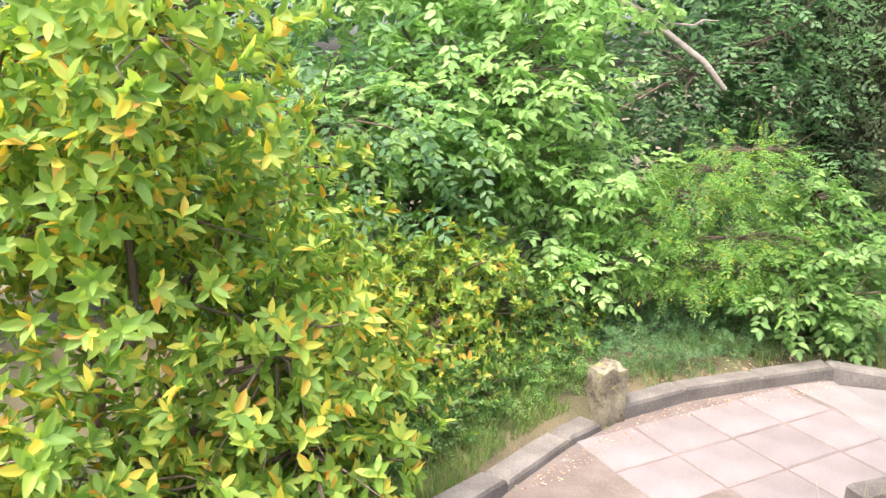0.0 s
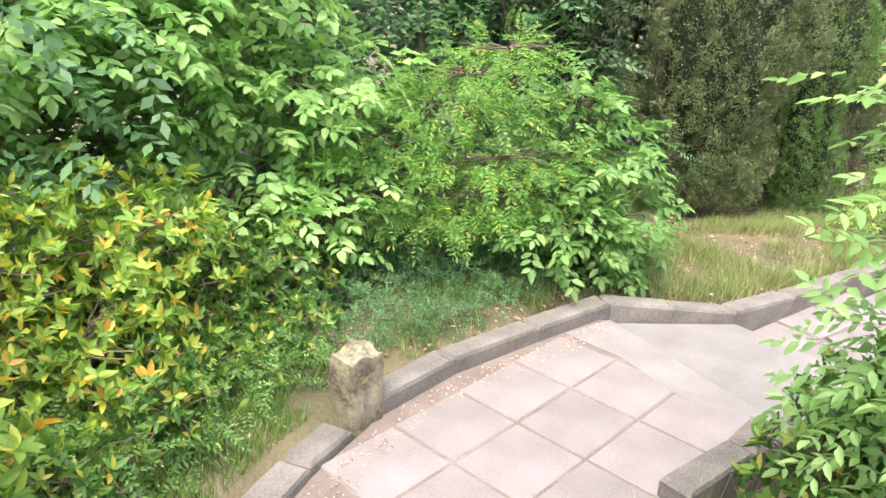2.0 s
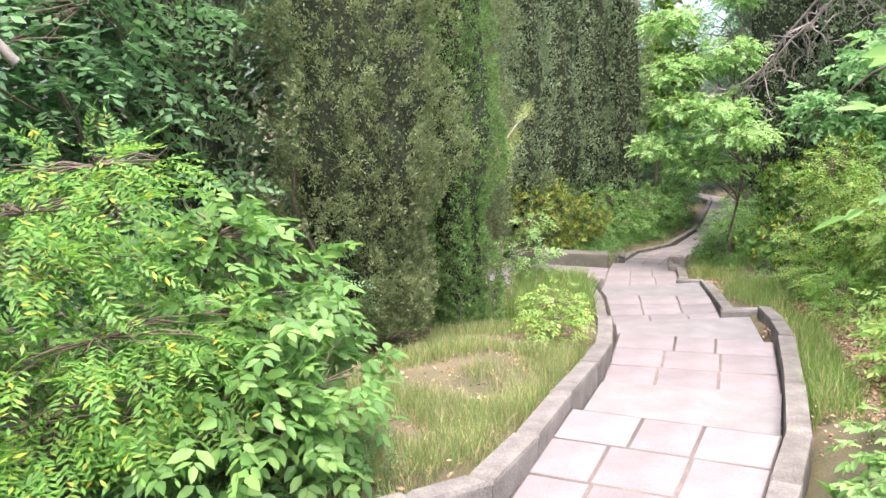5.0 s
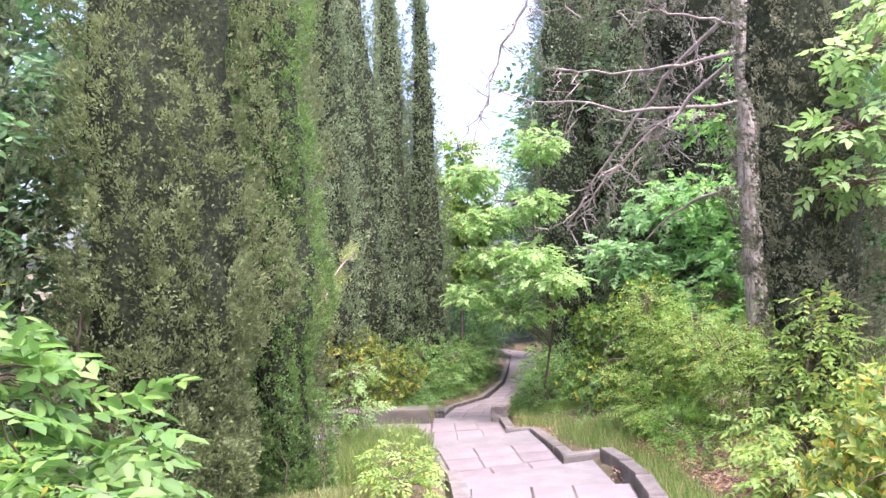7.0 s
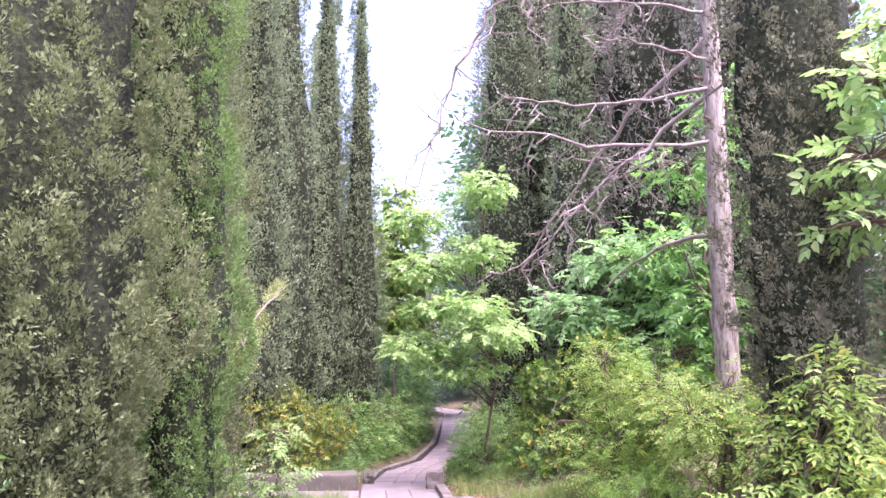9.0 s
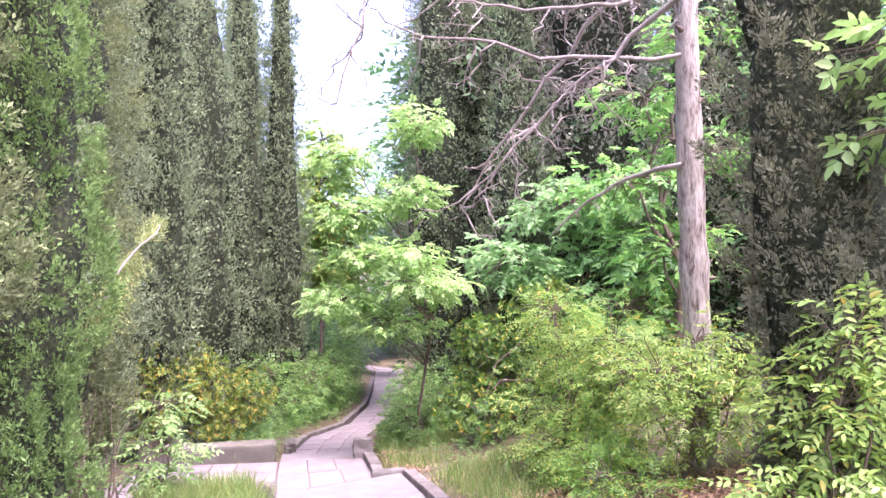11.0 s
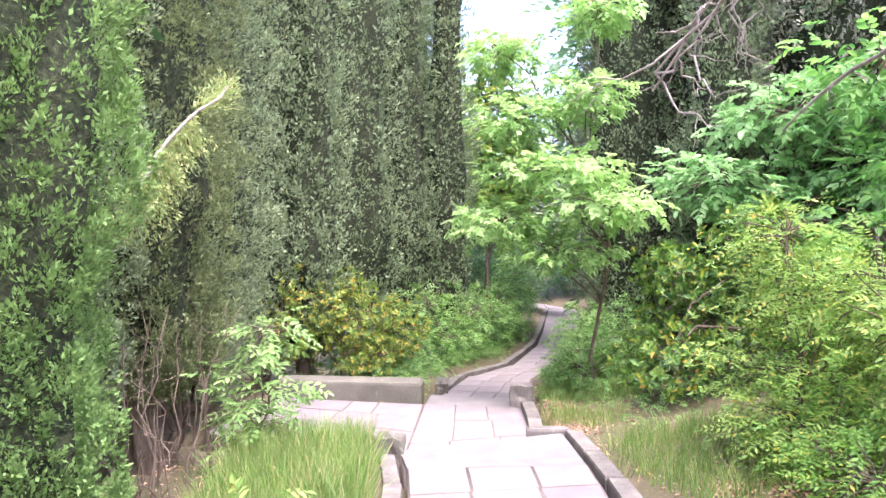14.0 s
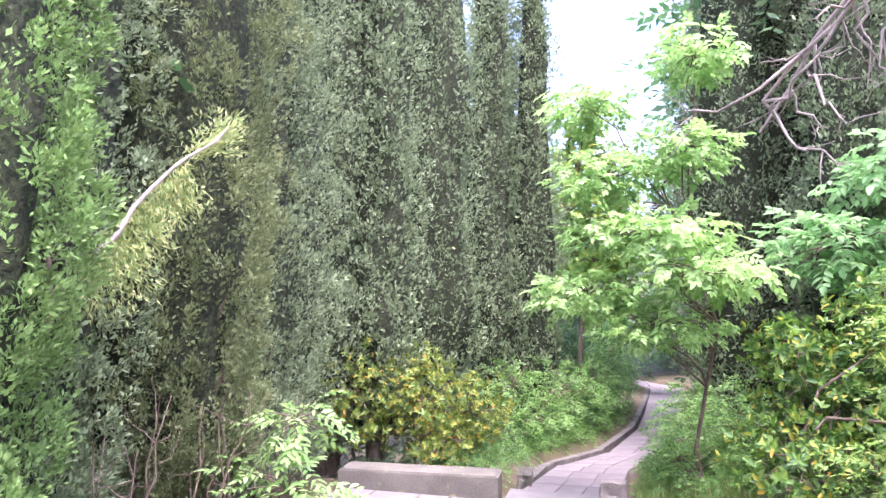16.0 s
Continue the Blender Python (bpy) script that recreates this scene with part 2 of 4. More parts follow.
class Geo:
    def __init__(self):
        self.v, self.f, self.n = [], [], 0

    def add(self, V, F):
        self.v.append(V)
        self.f.append(F + self.n)
        self.n += len(V)

    def tube(self, pts, radii, sides=6):
        pts = np.asarray(pts, float)
        d = unit(np.gradient(pts, axis=0))
        ref = np.where(np.abs(d[:, 2:3]) > 0.9, np.array([[1.0, 0, 0]]), np.array([[0, 0, 1.0]]))
        s = unit(np.cross(d, ref))
        u = np.cross(s, d)
        a = np.linspace(0, 2 * np.pi, sides, endpoint=False)
        ring = s[:, None] * np.cos(a)[None, :, None] + u[:, None] * np.sin(a)[None, :, None]
        V = (pts[:, None] + ring * np.asarray(radii)[:, None, None]).reshape(-1, 3)
        F = [(k * sides + j, k * sides + (j + 1) % sides, (k + 1) * sides + (j + 1) % sides, (k + 1) * sides + j)
             for k in range(len(pts) - 1) for j in range(sides)]
        self.add(V, np.array(F))

    def mesh(self, name, mat):
        return mesh_of(name, np.concatenate(self.v), np.concatenate(self.f), mat)


def bent(rng, a, b, sag=0.0, wob=0.08, n=6):
    """A wandering line from a to b."""
    a, b = np.asarray(a, float), np.asarray(b, float)
    t = np.linspace(0, 1, n)[:, None]
    p = a + (b - a) * t
    L = np.linalg.norm(b - a)
    p[1:-1] += rng.normal(0, wob * L, (n - 2, 3)) * np.array([1, 1, 0.6])
    p[:, 2] += sag * L * (4 * t * (1 - t))[:, 0]
    return p


def spray_leaves(rng, Q, D, kind, size, cheap=False):
    """Leaves in sprays at twig ends Q that point along D."""
    n = len(Q)
    up = np.array([[0, 0, 1.0]])
    if kind == "whorl":
        k = 8
        ph = rng.uniform(0, 6.28, (n, 1)) + np.arange(k)[None] * (6.28 / k) + rng.normal(0, 0.25, (n, k))
        D = unit(D + up * 0.5)
        s = unit(np.cross(D, rng.normal(0, 1, (n, 3))))
        u = np.cross(s, D)
        tilt = rng.uniform(0.5, 1.35, (n, k, 1))
        A = D[:, None] * np.cos(tilt) + (s[:, None] * np.cos(ph)[..., None] + u[:, None] * np.sin(ph)[..., None]) * np.sin(tilt)
        P = Q[:, None] - D[:, None] * rng.uniform(0, 0.05, (n, k, 1))
        N = np.broadcast_to(D[:, None], A.shape)
        L = rng.uniform(0.7, 1.2, (n, k)) * size
        W = L * 0.40
    else:
        pairs, ls, wr, reach = {"pinnate": (4, 1.0, 0.42, 3.2), "palm": (3, 1.25, 0.5, 2.0), "feather": (9, 0.62, 0.26, 3.6), "fern": (6, 0.6, 0.34, 3.4)}[kind]
        a = D * np.array([1, 1, 0.45]) + rng.normal(0, 0.35, (n, 3)) - up * 0.18
        a = unit(a)
        s = unit(np.cross(a, up + rng.normal(0, 0.3, (n, 3))))
        nn = np.cross(s, a)
        t = np.concatenate([np.repeat(np.linspace(0.18, 0.92, pairs), 2), [1.0]])
        side = np.concatenate([np.tile([1.0, -1.0], pairs), [0.0]])
        k = len(t)
        reach = reach * size
        droop = (t ** 2 * 0.22 * reach)[None, :, None] * up
        P = Q[:, None] + a[:, None] * (t * reach)[None, :, None] - droop
        A = a[:, None] * (0.55 + 0.45 * (side == 0))[None, :, None] + s[:, None] * side[None, :, None] * 0.9
        A = A + rng.normal(0, 0.12, A.shape) - up * 0.15
        N = nn[:, None] + rng.normal(0, 0.2, A.shape)
        L = rng.uniform(0.75, 1.15, (n, k)) * size * ls * np.where(side == 0, 1.15, 0.8 + 0.4 * np.sin(t * 3.1))[None]
        W = L * wr
    if kind in ("feather", "fern") or size > 0.16 or cheap:
        return kites(P.reshape(-1, 3), A.reshape(-1, 3), N.reshape(-1, 3), L.ravel(), W.ravel() * 0.55)
    return blades(P.reshape(-1, 3), A.reshape(-1, 3), N.reshape(-1, 3), L.ravel(), W.ravel())


def leafy(name, label, category, base, lobes, kind, sprays, size, mat, seed, trunk_r=0.03, group="", stems=1, fill=2.2, bark=None, cheap=False):
    """A shrub or tree. lobes: (dx, dy, dz, rx, ry, rz) from the base. The crown is made of leaf sprays on twigs."""
    rng = np.random.default_rng(seed)
    thing = new(name)
    thing.location = base
    tagged(thing, label, category, group)
    lobes = np.array(lobes, float)
    bark = bark or BARK
    top = lobes[np.argmax(lobes[:, 2]), :3]
    # trunk(s)
    for k in range(stems):
        g = Geo()
        foot = np.array([rng.normal(0, 0.12) * (stems > 1), rng.normal(0, 0.12) * (stems > 1), -0.08])
        end = top * 0.95 if k == 0 else lobes[rng.integers(len(lobes)), :3]
        pts = bent(rng, foot, end, 0, 0.04, 8)
        g.tube(pts, np.linspace(trunk_r, trunk_r * 0.25, 8), 7)
        part("trunk" if stems == 1 else "stem", g.mesh("trunk", bark), thing)
    trunk = pts
    vol = lobes[:, 3] * lobes[:, 4] * lobes[:, 5]
    share = np.maximum((sprays * vol ** 0.7 / (vol ** 0.7).sum()).astype(int), 8)
    g = Geo()
    for lb, n in zip(lobes, share):
        u = unit(rng.normal(0, 1, (n, 3)))
        r = rng.uniform(0, 1, (n, 1)) ** (1 / fill)
        r = r * (1 + 0.22 * np.array([[noise.noise(Vector(v) * 2.1 + Vector((seed, 0, 0)))] for v in u.tolist()]))
        Q = lb[:3] + u * r * lb[3:]
        keep = Q[:, 2] > 0.03
        Q, u = Q[keep], u[keep]
        if len(Q) == 0:
            continue
        D = unit(u * np.array([1, 1, 0.6]) + rng.normal(0, 0.35, u.shape))
        V, F = spray_leaves(rng, Q, D, kind, size, cheap)
        g.add(V, F)
        # limb and twigs of this lobe
        b = Geo()
        j = np.argmin(np.abs(trunk[:, 2] - max(0.1, lb[2] * 0.6)))
        start = trunk[j]
        b.tube(bent(rng, start, lb[:3], 0.05, 0.05, 6), np.linspace(trunk_r * 0.55, trunk_r * 0.25, 6), 5)
        part("limb", b.mesh("limb", bark), thing)
        b = Geo()
        for q in Q[:: max(1, len(Q) // 26)]:
            b.tube(bent(rng, lb[:3] + (q - lb[:3]) * 0.1, q, 0.06, 0.05, 4), np.linspace(trunk_r * 0.22 + 0.002, 0.0025, 4), 4)
        part("twig", b.mesh("twig", bark), thing, kind="stuff")
    part("crown", g.mesh("crown", mat), thing, kind="stuff")
    return thing


def cypress(name, label, base, height, radius, mat, seed, clumps=1000, foot=0.35, taper=1.0, group="row of cypresses", clump=0.10, leaf=0.06, dense=1.6, k=120, foot_width=0.6):
    """A columnar cypress: trunk, bare inner stems, a closed inner body coloured as deep shade, and upright tongues of
    scale-leaf sprays.
    """
    rng = np.random.default_rng(seed)
    thing = new(name)
    thing.location = base
    tagged(thing, label, "cypress tree", group)

    def reach(th, z):
        h = np.clip((z - foot) / (height - foot), 0, 1)
        body = np.minimum(1, foot_width + h * 2.6) * np.clip(1.02 - h ** (2.2 * taper), 0.02, 1) ** (0.75 / taper)
        m = radius * 1.6
        v = np.array([noise.noise(Vector((math.cos(a) * 2.0 * m + seed, math.sin(a) * 2.0 * m, q * 0.55))) + 0.6 * noise.noise(Vector((math.cos(a) * 4.5 * m + seed, math.sin(a) * 4.5 * m, q * 1.3))) for a, q in zip(th, z)])
        return radius * body * (0.92 + 0.34 * v)

    g = Geo()
    g.tube(bent(rng, (0, 0, -0.15), (0, 0, height * 0.9), 0, 0.004, 9), np.linspace(radius * 0.17 + 0.03, 0.02, 9), 8)
    part("trunk", g.mesh("trunk", BARK), thing)
    for _ in range(7):
        g = Geo()
        a = rng.uniform(0, 6.28)
        r0 = radius * rng.uniform(0.35, 0.72)
        g.tube(bent(rng, (r0 * 0.25 * math.cos(a), r0 * 0.25 * math.sin(a), -0.1), (r0 * math.cos(a), r0 * math.sin(a), foot + 1.6), 0, 0.04, 7), np.linspace(0.034, 0.013, 7), 6)
        part("stem", g.mesh("stem", BARK), thing)
    # inner body: an added closed form, its dark colour stands for shade behind the sprays
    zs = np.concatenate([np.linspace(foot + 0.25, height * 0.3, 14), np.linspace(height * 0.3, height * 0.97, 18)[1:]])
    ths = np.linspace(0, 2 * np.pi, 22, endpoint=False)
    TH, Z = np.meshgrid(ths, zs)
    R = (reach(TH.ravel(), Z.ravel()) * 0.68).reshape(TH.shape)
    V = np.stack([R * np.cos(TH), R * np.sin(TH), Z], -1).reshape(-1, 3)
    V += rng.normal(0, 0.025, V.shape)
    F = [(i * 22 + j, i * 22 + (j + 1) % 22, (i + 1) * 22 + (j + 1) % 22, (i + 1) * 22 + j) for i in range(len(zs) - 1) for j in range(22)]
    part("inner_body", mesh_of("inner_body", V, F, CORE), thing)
    # foliage: small tufts of flat sprays, gathered in upright tongues with dark clefts between them
    m = clumps * 5 // 4
    h = rng.uniform(0, 1, m) ** dense
    z = foot + h * (height - foot)
    th = rng.uniform(0, 2 * np.pi, m)
    r = reach(th, z)
    tongue = np.array([noise.noise(Vector((math.cos(a) * q * 3.2, math.sin(a) * q * 3.2, e * 1.3 + seed))) + 0.5 * noise.noise(Vector((math.cos(a) * q * 7, math.sin(a) * q * 7, e * 3.4 + seed))) for a, q, e in zip(th, r, z)])
    pick = np.argsort(-(tongue + rng.normal(0, 0.30, m)))[:clumps]
    th, z, h, r, tongue = th[pick], z[pick], h[pick], r[pick], tongue[pick]
    r = r * rng.uniform(0.88, 1.0, clumps) + np.clip(tongue, -0.5, 0.5) * 0.40 * min(1, radius * 1.3)
    C = np.stack([r * np.cos(th), r * np.sin(th), z], -1)
    out = np.stack([np.cos(th), np.sin(th), 0 * th], -1)
    up = np.array([0, 0, 1.0])
    axis = unit(up + out * rng.uniform(0.15, 1.1, (clumps, 1)) + rng.normal(0, 0.3, C.shape))
    w = clump * rng.uniform(0.55, 1.35, (clumps, 1, 1))
    l = w * rng.uniform(1.2, 2.2, (clumps, 1, 1))
    u = unit(rng.normal(0, 1, (clumps, k, 3)) + out[:, None] * 0.4 + up * 0.3)
    along = (u * axis[:, None]).sum(-1, keepdims=True)
    P = C[:, None] + ((u - axis[:, None] * along) * w * (1.0 - 0.4 * along) + axis[:, None] * along * l) * rng.uniform(0.35, 1.0, (clumps, k, 1))
    A = axis[:, None] * 0.8 + u * 0.6 + rng.normal(0, 0.4, u.shape)
    N = u + out[:, None] * 0.4 + rng.normal(0, 0.45, u.shape)
    L = rng.uniform(0.4, 1.2, (clumps, k)).ravel() * leaf
    g = Geo()
    g.add(*kites(P.reshape(-1, 3), A.reshape(-1, 3), N.reshape(-1, 3), L, L * rng.uniform(0.13, 0.25, len(L))))
    n = clumps * 4
    z = foot + rng.uniform(0, 1, n) ** dense * (height - foot)
    th = rng.uniform(0, 2 * np.pi, n)
    r = reach(th, z) * rng.uniform(0.68, 0.92, n)
    out = np.stack([np.cos(th), np.sin(th), 0 * th], -1)
    L = rng.uniform(0.6, 1.4, n) * leaf
    g.add(*kites(out * r[:, None] + up * z[:, None], up * 0.7 + out * 0.5 + rng.normal(0, 0.6, out.shape), out + rng.normal(0, 0.6, out.shape), L, L * 0.26))
    part("foliage", g.mesh("foliage", mat), thing, kind="stuff")
    return thing


# ---------------------------------------------------------------- plan of the path
# cross sections: left edge, right edge; and between them: level at start, level at end, kind, columns, rows
PLAN = [
    ((-0.9, -4.0), (0.9, -4.0), 0.87, 0.87, "tread", 1, 1),
    ((-0.85, 0.2), (0.95, 0.0), 0.70, 0.70, "tread", 1, 1),
    ((-0.75, 1.0), (1.05, 0.7), 0.52, 0.52, "tread", 1, 1),
    ((-0.55, 1.9), (1.2, 1.5), 0.35, 0.35, "tread", 1, 1),
    ((-0.25, 2.8), (1.45, 2.3), 0.17, 0.17, "tread", 1, 1),
    ((0.10, 3.40), (1.75, 3.0), 0.0, 0.0, "yard", 1, 1),
    ((2.95, 5.36), (3.2, 4.0), -0.03, -0.04, "tread", 1, 1),
    ((3.85, 5.10), (4.2, 4.0), -0.15, -0.20, "slabs", 3, 3),
    ((5.39, 5.58), (5.8, 4.3), -0.34, -0.36, "tread", 1, 1),
    ((6.35, 5.86), (6.95, 4.62), -0.38, -0.45, "slabs", 3, 3),
    ((7.92, 6.5), (8.52, 5.15), -0.60, -0.62, "tread", 1, 1),
    ((8.75, 6.98), (9.80, 6.1), -0.70, -0.76, "slabs", 3, 3),
    ((10.35, 7.95), (11.1, 6.75), -0.77, -0.79, "tread", 1, 1),
    ((10.78, 8.28), (11.95, 7.4), -0.98, -1.08, "slabs", 3, 3),
    ((13.35, 9.45), (13.75, 8.35), -1.10, -1.13, "tread", 1, 1),
    ((14.0, 9.72), (14.35, 8.6), -1.24, -1.40, "slabs", 3, 5),
    ((16.5, 10.35), (16.9, 9.4), -1.42, -1.52, "slabs", 3, 4),
    ((18.3, 10.35), (18.7, 9.65), -1.55, -1.66, "slabs", 2, 5),
    ((21.4, 11.0), (21.5, 10.2), -1.68, -1.76, "slabs", 2, 5),
    ((24.0, 11.8), (24.3, 10.95), -1.78, -1.86, "slabs", 2, 8),
    ((30.0, 13.75), (30.7, 12.9), -1.88, -1.95, "slabs", 2, 8),
    ((33.0, 17.5), (34.0, 17.0), -1.95, -1.95, "end", 1, 1),
]
YARD = [(0.10, 3.40), (1.75, 3.0), (2.30, 3.72), (3.2, 4.0), (2.95, 5.36), (2.39, 5.19), (1.74, 4.97), (1.32, 4.77), (0.81, 4.32), (0.37, 3.81)]
CL = np.array([[(a[0] + b[0]) / 2, (a[1] + b[1]) / 2, z] for a, b, z, *_ in PLAN])
CL[6, :2] = (3.0, 4.7)
CL = np.concatenate([[[0, -40, 2.5]], CL, [[40, 40, -2.2]]])
HALF = np.array([0.9] * 6 + [0.8] * 8 + [0.72, 0.70, 0.66, 0.60, 0.50, 0.52, 0.56, 0.56] + [0.6] * 2)


def ground_z(x, y):
    """Height of the soil: follows the path, rises on the hill side, falls on the valley side."""
    p = np.stack([np.ravel(x), np.ravel(y)], -1)
    best = np.full(len(p), 1e9)
    zc, side, half = np.zeros(len(p)), np.zeros(len(p)), np.zeros(len(p))
    for a, b, h in zip(CL[:-1], CL[1:], HALF):
        d = b[:2] - a[:2]
        t = np.clip(((p - a[:2]) @ d) / (d @ d), 0, 1)
        q = a[:2] + t[:, None] * d
        dist = np.linalg.norm(p - q, axis=1)
        near = dist < best
        best = np.where(near, dist, best)
        zc = np.where(near, a[2] + (b[2] - a[2]) * t, zc)
        side = np.where(near, np.sign(d[0] * (p[:, 1] - q[:, 1]) - d[1] * (p[:, 0] - q[:, 0])), side)
        half = np.where(near, h, half)
    off = np.maximum(best - half, 0)
    rise = np.where(side > 0, 0.10 - 0.10 * np.maximum(off - 1.0, 0), 0.10 + 0.17 * np.maximum(off - 0.5, 0))
    rise = np.where(side > 0, np.maximum(rise, -2.5), np.minimum(rise, 5.0))
    yard = (p[:, 0] > 10.55) & (p[:, 1] > 8.3 + (p[:, 0] - 10.75) * 0.35) & (p[:, 1] < 10.65 + (p[:, 0] - 10.85) * 0.3) & (p[:, 0] < 13.55 - (p[:, 1] - 9.5) * 0.4)
    first = np.zeros(len(p), bool)
    c = np.mean(np.array(YARD), 0)
    wide = [(c[0] + (x - c[0]) * 1.09, c[1] + (y - c[1]) * 1.09) for x, y in YARD]
    for (x0, y0), (x1, y1) in zip(wide, wide[1:] + wide[:1]):
        first ^= ((y0 > p[:, 1]) != (y1 > p[:, 1])) & (p[:, 0] < (x1 - x0) * (p[:, 1] - y0) / (y1 - y0 + 1e-12) + x0)
    zc = np.where(yard, -1.12, np.where(first, 0.0, zc))
    edge = np.clip((best - half) / 0.12, 0, 1) * ~yard * ~first
    z = zc - 0.16 + edge * (0.16 + rise)
    wob = np.array([noise.noise(Vector((a * 0.9, b * 0.9, 0))) * 0.06 + noise.noise(Vector((a * 3.1, b * 3.1, 4))) * 0.02 for a, b in p.tolist()])
    return z + wob * edge * np.clip(off * 2, 0.1, 1)


xs = np.unique(np.concatenate([np.linspace(-300, -8, 14), np.arange(-8, 36, 0.22), np.linspace(36, 300, 14)]))
ys = np.unique(np.concatenate([np.linspace(-300, -6, 14), np.arange(-6, 22, 0.22), np.linspace(22, 300, 14)]))
GX, GY = np.meshgrid(xs, ys)
GZ = ground_z(GX, GY)
nx, ny = len(xs), len(ys)
i, j = np.meshgrid(np.arange(nx - 1), np.arange(ny - 1))
q = (j * nx + i).ravel()
ground = new("ground", mesh_of("ground", np.stack([GX.ravel(), GY.ravel(), GZ], -1), np.stack([q, q + 1, q + nx + 1, q + nx], -1), SOIL))
tagged(ground, "brown woodland soil with leaf litter beside the path", "ground", kind="structure")
for p in ground.data.polygons:
    p.use_smooth = True


def soil(x, y):
    return float(ground_z(np.array([x]), np.array([y]))[0])


# ---------------------------------------------------------------- paving
def prism(corners, z_top, depth, mat, name, rng=None, inset=0.0, bevel=0.008):
    """A stone with a bevelled top; corners (x, y, z) go round its top. Local to the first corner's height."""
    c = np.array(corners, float)
    mid = c.mean(0)
    if inset:
        c = c + (mid - c) / np.maximum(np.linalg.norm(mid - c, axis=1, keepdims=True), 1e-6) * inset * 1.4
    n = len(c)
    top = c + (mid - c) / np.linalg.norm(mid - c, axis=1, keepdims=True) * bevel * 1.4
    low = c - [0, 0, bevel]
    bot = c - [0, 0, depth]
    V = np.concatenate([top, low, bot]) - mid
    me = bpy.data.meshes.new(name)
    F = [tuple(range(n))]
    for k in range(n):
        m = (k + 1) % n
        F += [(k, n + k, n + m, m)[::-1], (n + k, 2 * n + k, 2 * n + m, n + m)[::-1]]
    me.from_pydata(V.tolist(), [], F)
    me.update()
    me.materials.append(mat)
    return me, mid


path = tagged(new("path"), "stepped garden path of pale concrete slabs with dirt joints", "path", kind="structure")
bed = Geo()
rngp = np.random.default_rng(5)


def lay(parent, name, corners, depth, mat, inset):
    c = np.array(corners, float)
    c[:, 2] += rngp.uniform(-0.002, 0.002) + rngp.normal(0, 0.001, len(c))
    me, mid = prism(c, 0, depth, mat, name, inset=inset, bevel=0.005)
    ob = part(name, me, parent)
    ob.location = mid
    return ob


def mix2(a, b, t):
    return [a[k] + (b[k] - a[k]) * t for k in range(len(a))]


def bed_quad(c, drop):
    c = np.array(c, float)
    lowc = c - [0, 0, 0.5]
    V = np.concatenate([c - [0, 0, drop], lowc])
    bed.add(V, np.array([[0, 1, 2, 3], [0, 4, 5, 1], [1, 5, 6, 2], [2, 6, 7, 3], [3, 7, 4, 0]]))


def paved(L0, R0, L1, R1, z0, z1, cols, rows, stagger=0.0):
    bed_quad([(*L0, z0), (*R0, z0), (*R1, z1), (*L1, z1)], 0.004)
    for r in range(rows):
        ta, tb = r / rows, (r + 1) / rows
        cuts = np.linspace(0, 1, cols + 1)
        cuts[1:-1] += rngp.normal(0, 0.025, cols - 1) + stagger * (r % 2)
        for k in range(cols):
            quad = []
            for t, s in ((ta, cuts[k]), (ta, cuts[k + 1]), (tb, cuts[k + 1]), (tb, cuts[k])):
                a, b = mix2(L0, L1, t), mix2(R0, R1, t)
                quad.append((*mix2(a, b, s), z0 + (z1 - z0) * t))
            lay(path, "slab", quad, 0.06, SLAB, 0.013)


NOSE = {(9.80, 6.1): (9.90, 5.82), (11.95, 7.4): (11.95, 7.24)}  # the step's edge runs out to the kerb
for (L0, R0, z0, z1, kind, cols, rows), (L1, R1, *_) in zip(PLAN[:-1], PLAN[1:]):
    R1 = NOSE.get(R1, R1) if kind == "tread" else R1
    if kind == "tread":
        bed_quad([(*L0, z0), (*R0, z0), (*R1, z1), (*L1, z1)], 0.03)
        lay(path, "step_stone", [(*L0, z0), (*R0, z0), (*R1, z1), (*L1, z1)], 0.18, TREAD, 0.004)
    elif kind == "slabs":
        paved(L0, R0, L1, R1, z0, z1, cols, rows)
# the first landing: an irregular yard, slabs set at an angle in its middle, worn concrete round them
n = len(YARD)
mid = np.mean(np.array(YARD), 0)
bed.add(np.array([(x, y, -0.004) for x, y in YARD] + [(mid[0], mid[1], -0.004)]), np.array([[n, k, k + 1, (k + 2) % n] for k in range(0, n, 2)]))
U, W = np.array([0.899, 0.438]), np.array([-0.438, 0.899])
O = np.array([2.32, 4.64])
for a in range(-3, 1):
    for b in range(-3, 2):
        c = [O + U * 0.48 * (a + p) + W * 0.42 * (b + q) for p, q in ((0, 0), (1, 0), (1, 1), (0, 1))]
        ctr = np.mean(c, 0)
        inside = False
        for (x0, y0), (x1, y1) in zip(YARD, YARD[1:] + YARD[:1]):
            if (y0 > ctr[1]) != (y1 > ctr[1]) and ctr[0] < (x1 - x0) * (ctr[1] - y0) / (y1 - y0) + x0:
                inside = not inside
        if inside and ctr[1] > 3.75:
            lay(path, "slab", [(*p, 0.0) for p in c], 0.06, SLAB, 0.009)
lay(path, "step_stone", [(0.1, 3.4, -0.003), (1.75, 3.0, -0.003), (2.3, 3.7, -0.003), (1.35, 3.75, -0.003), (0.75, 4.2, -0.003), (0.37, 3.81, -0.003)], 0.08, TREAD, 0.004)
lay(path, "step_stone", [(2.86, 4.35, 0.0), (3.2, 4.0, 0.0), (3.0, 5.34, 0.0), (2.60, 5.25, 0.0), (2.78, 4.87, 0.0)], 0.08, TREAD, 0.004)
# terrace beside the bench
paved((12.75, 11.2), (13.35, 9.46), (10.9, 10.6), (10.79, 8.29), -1.085, -0.985, 4, 4)
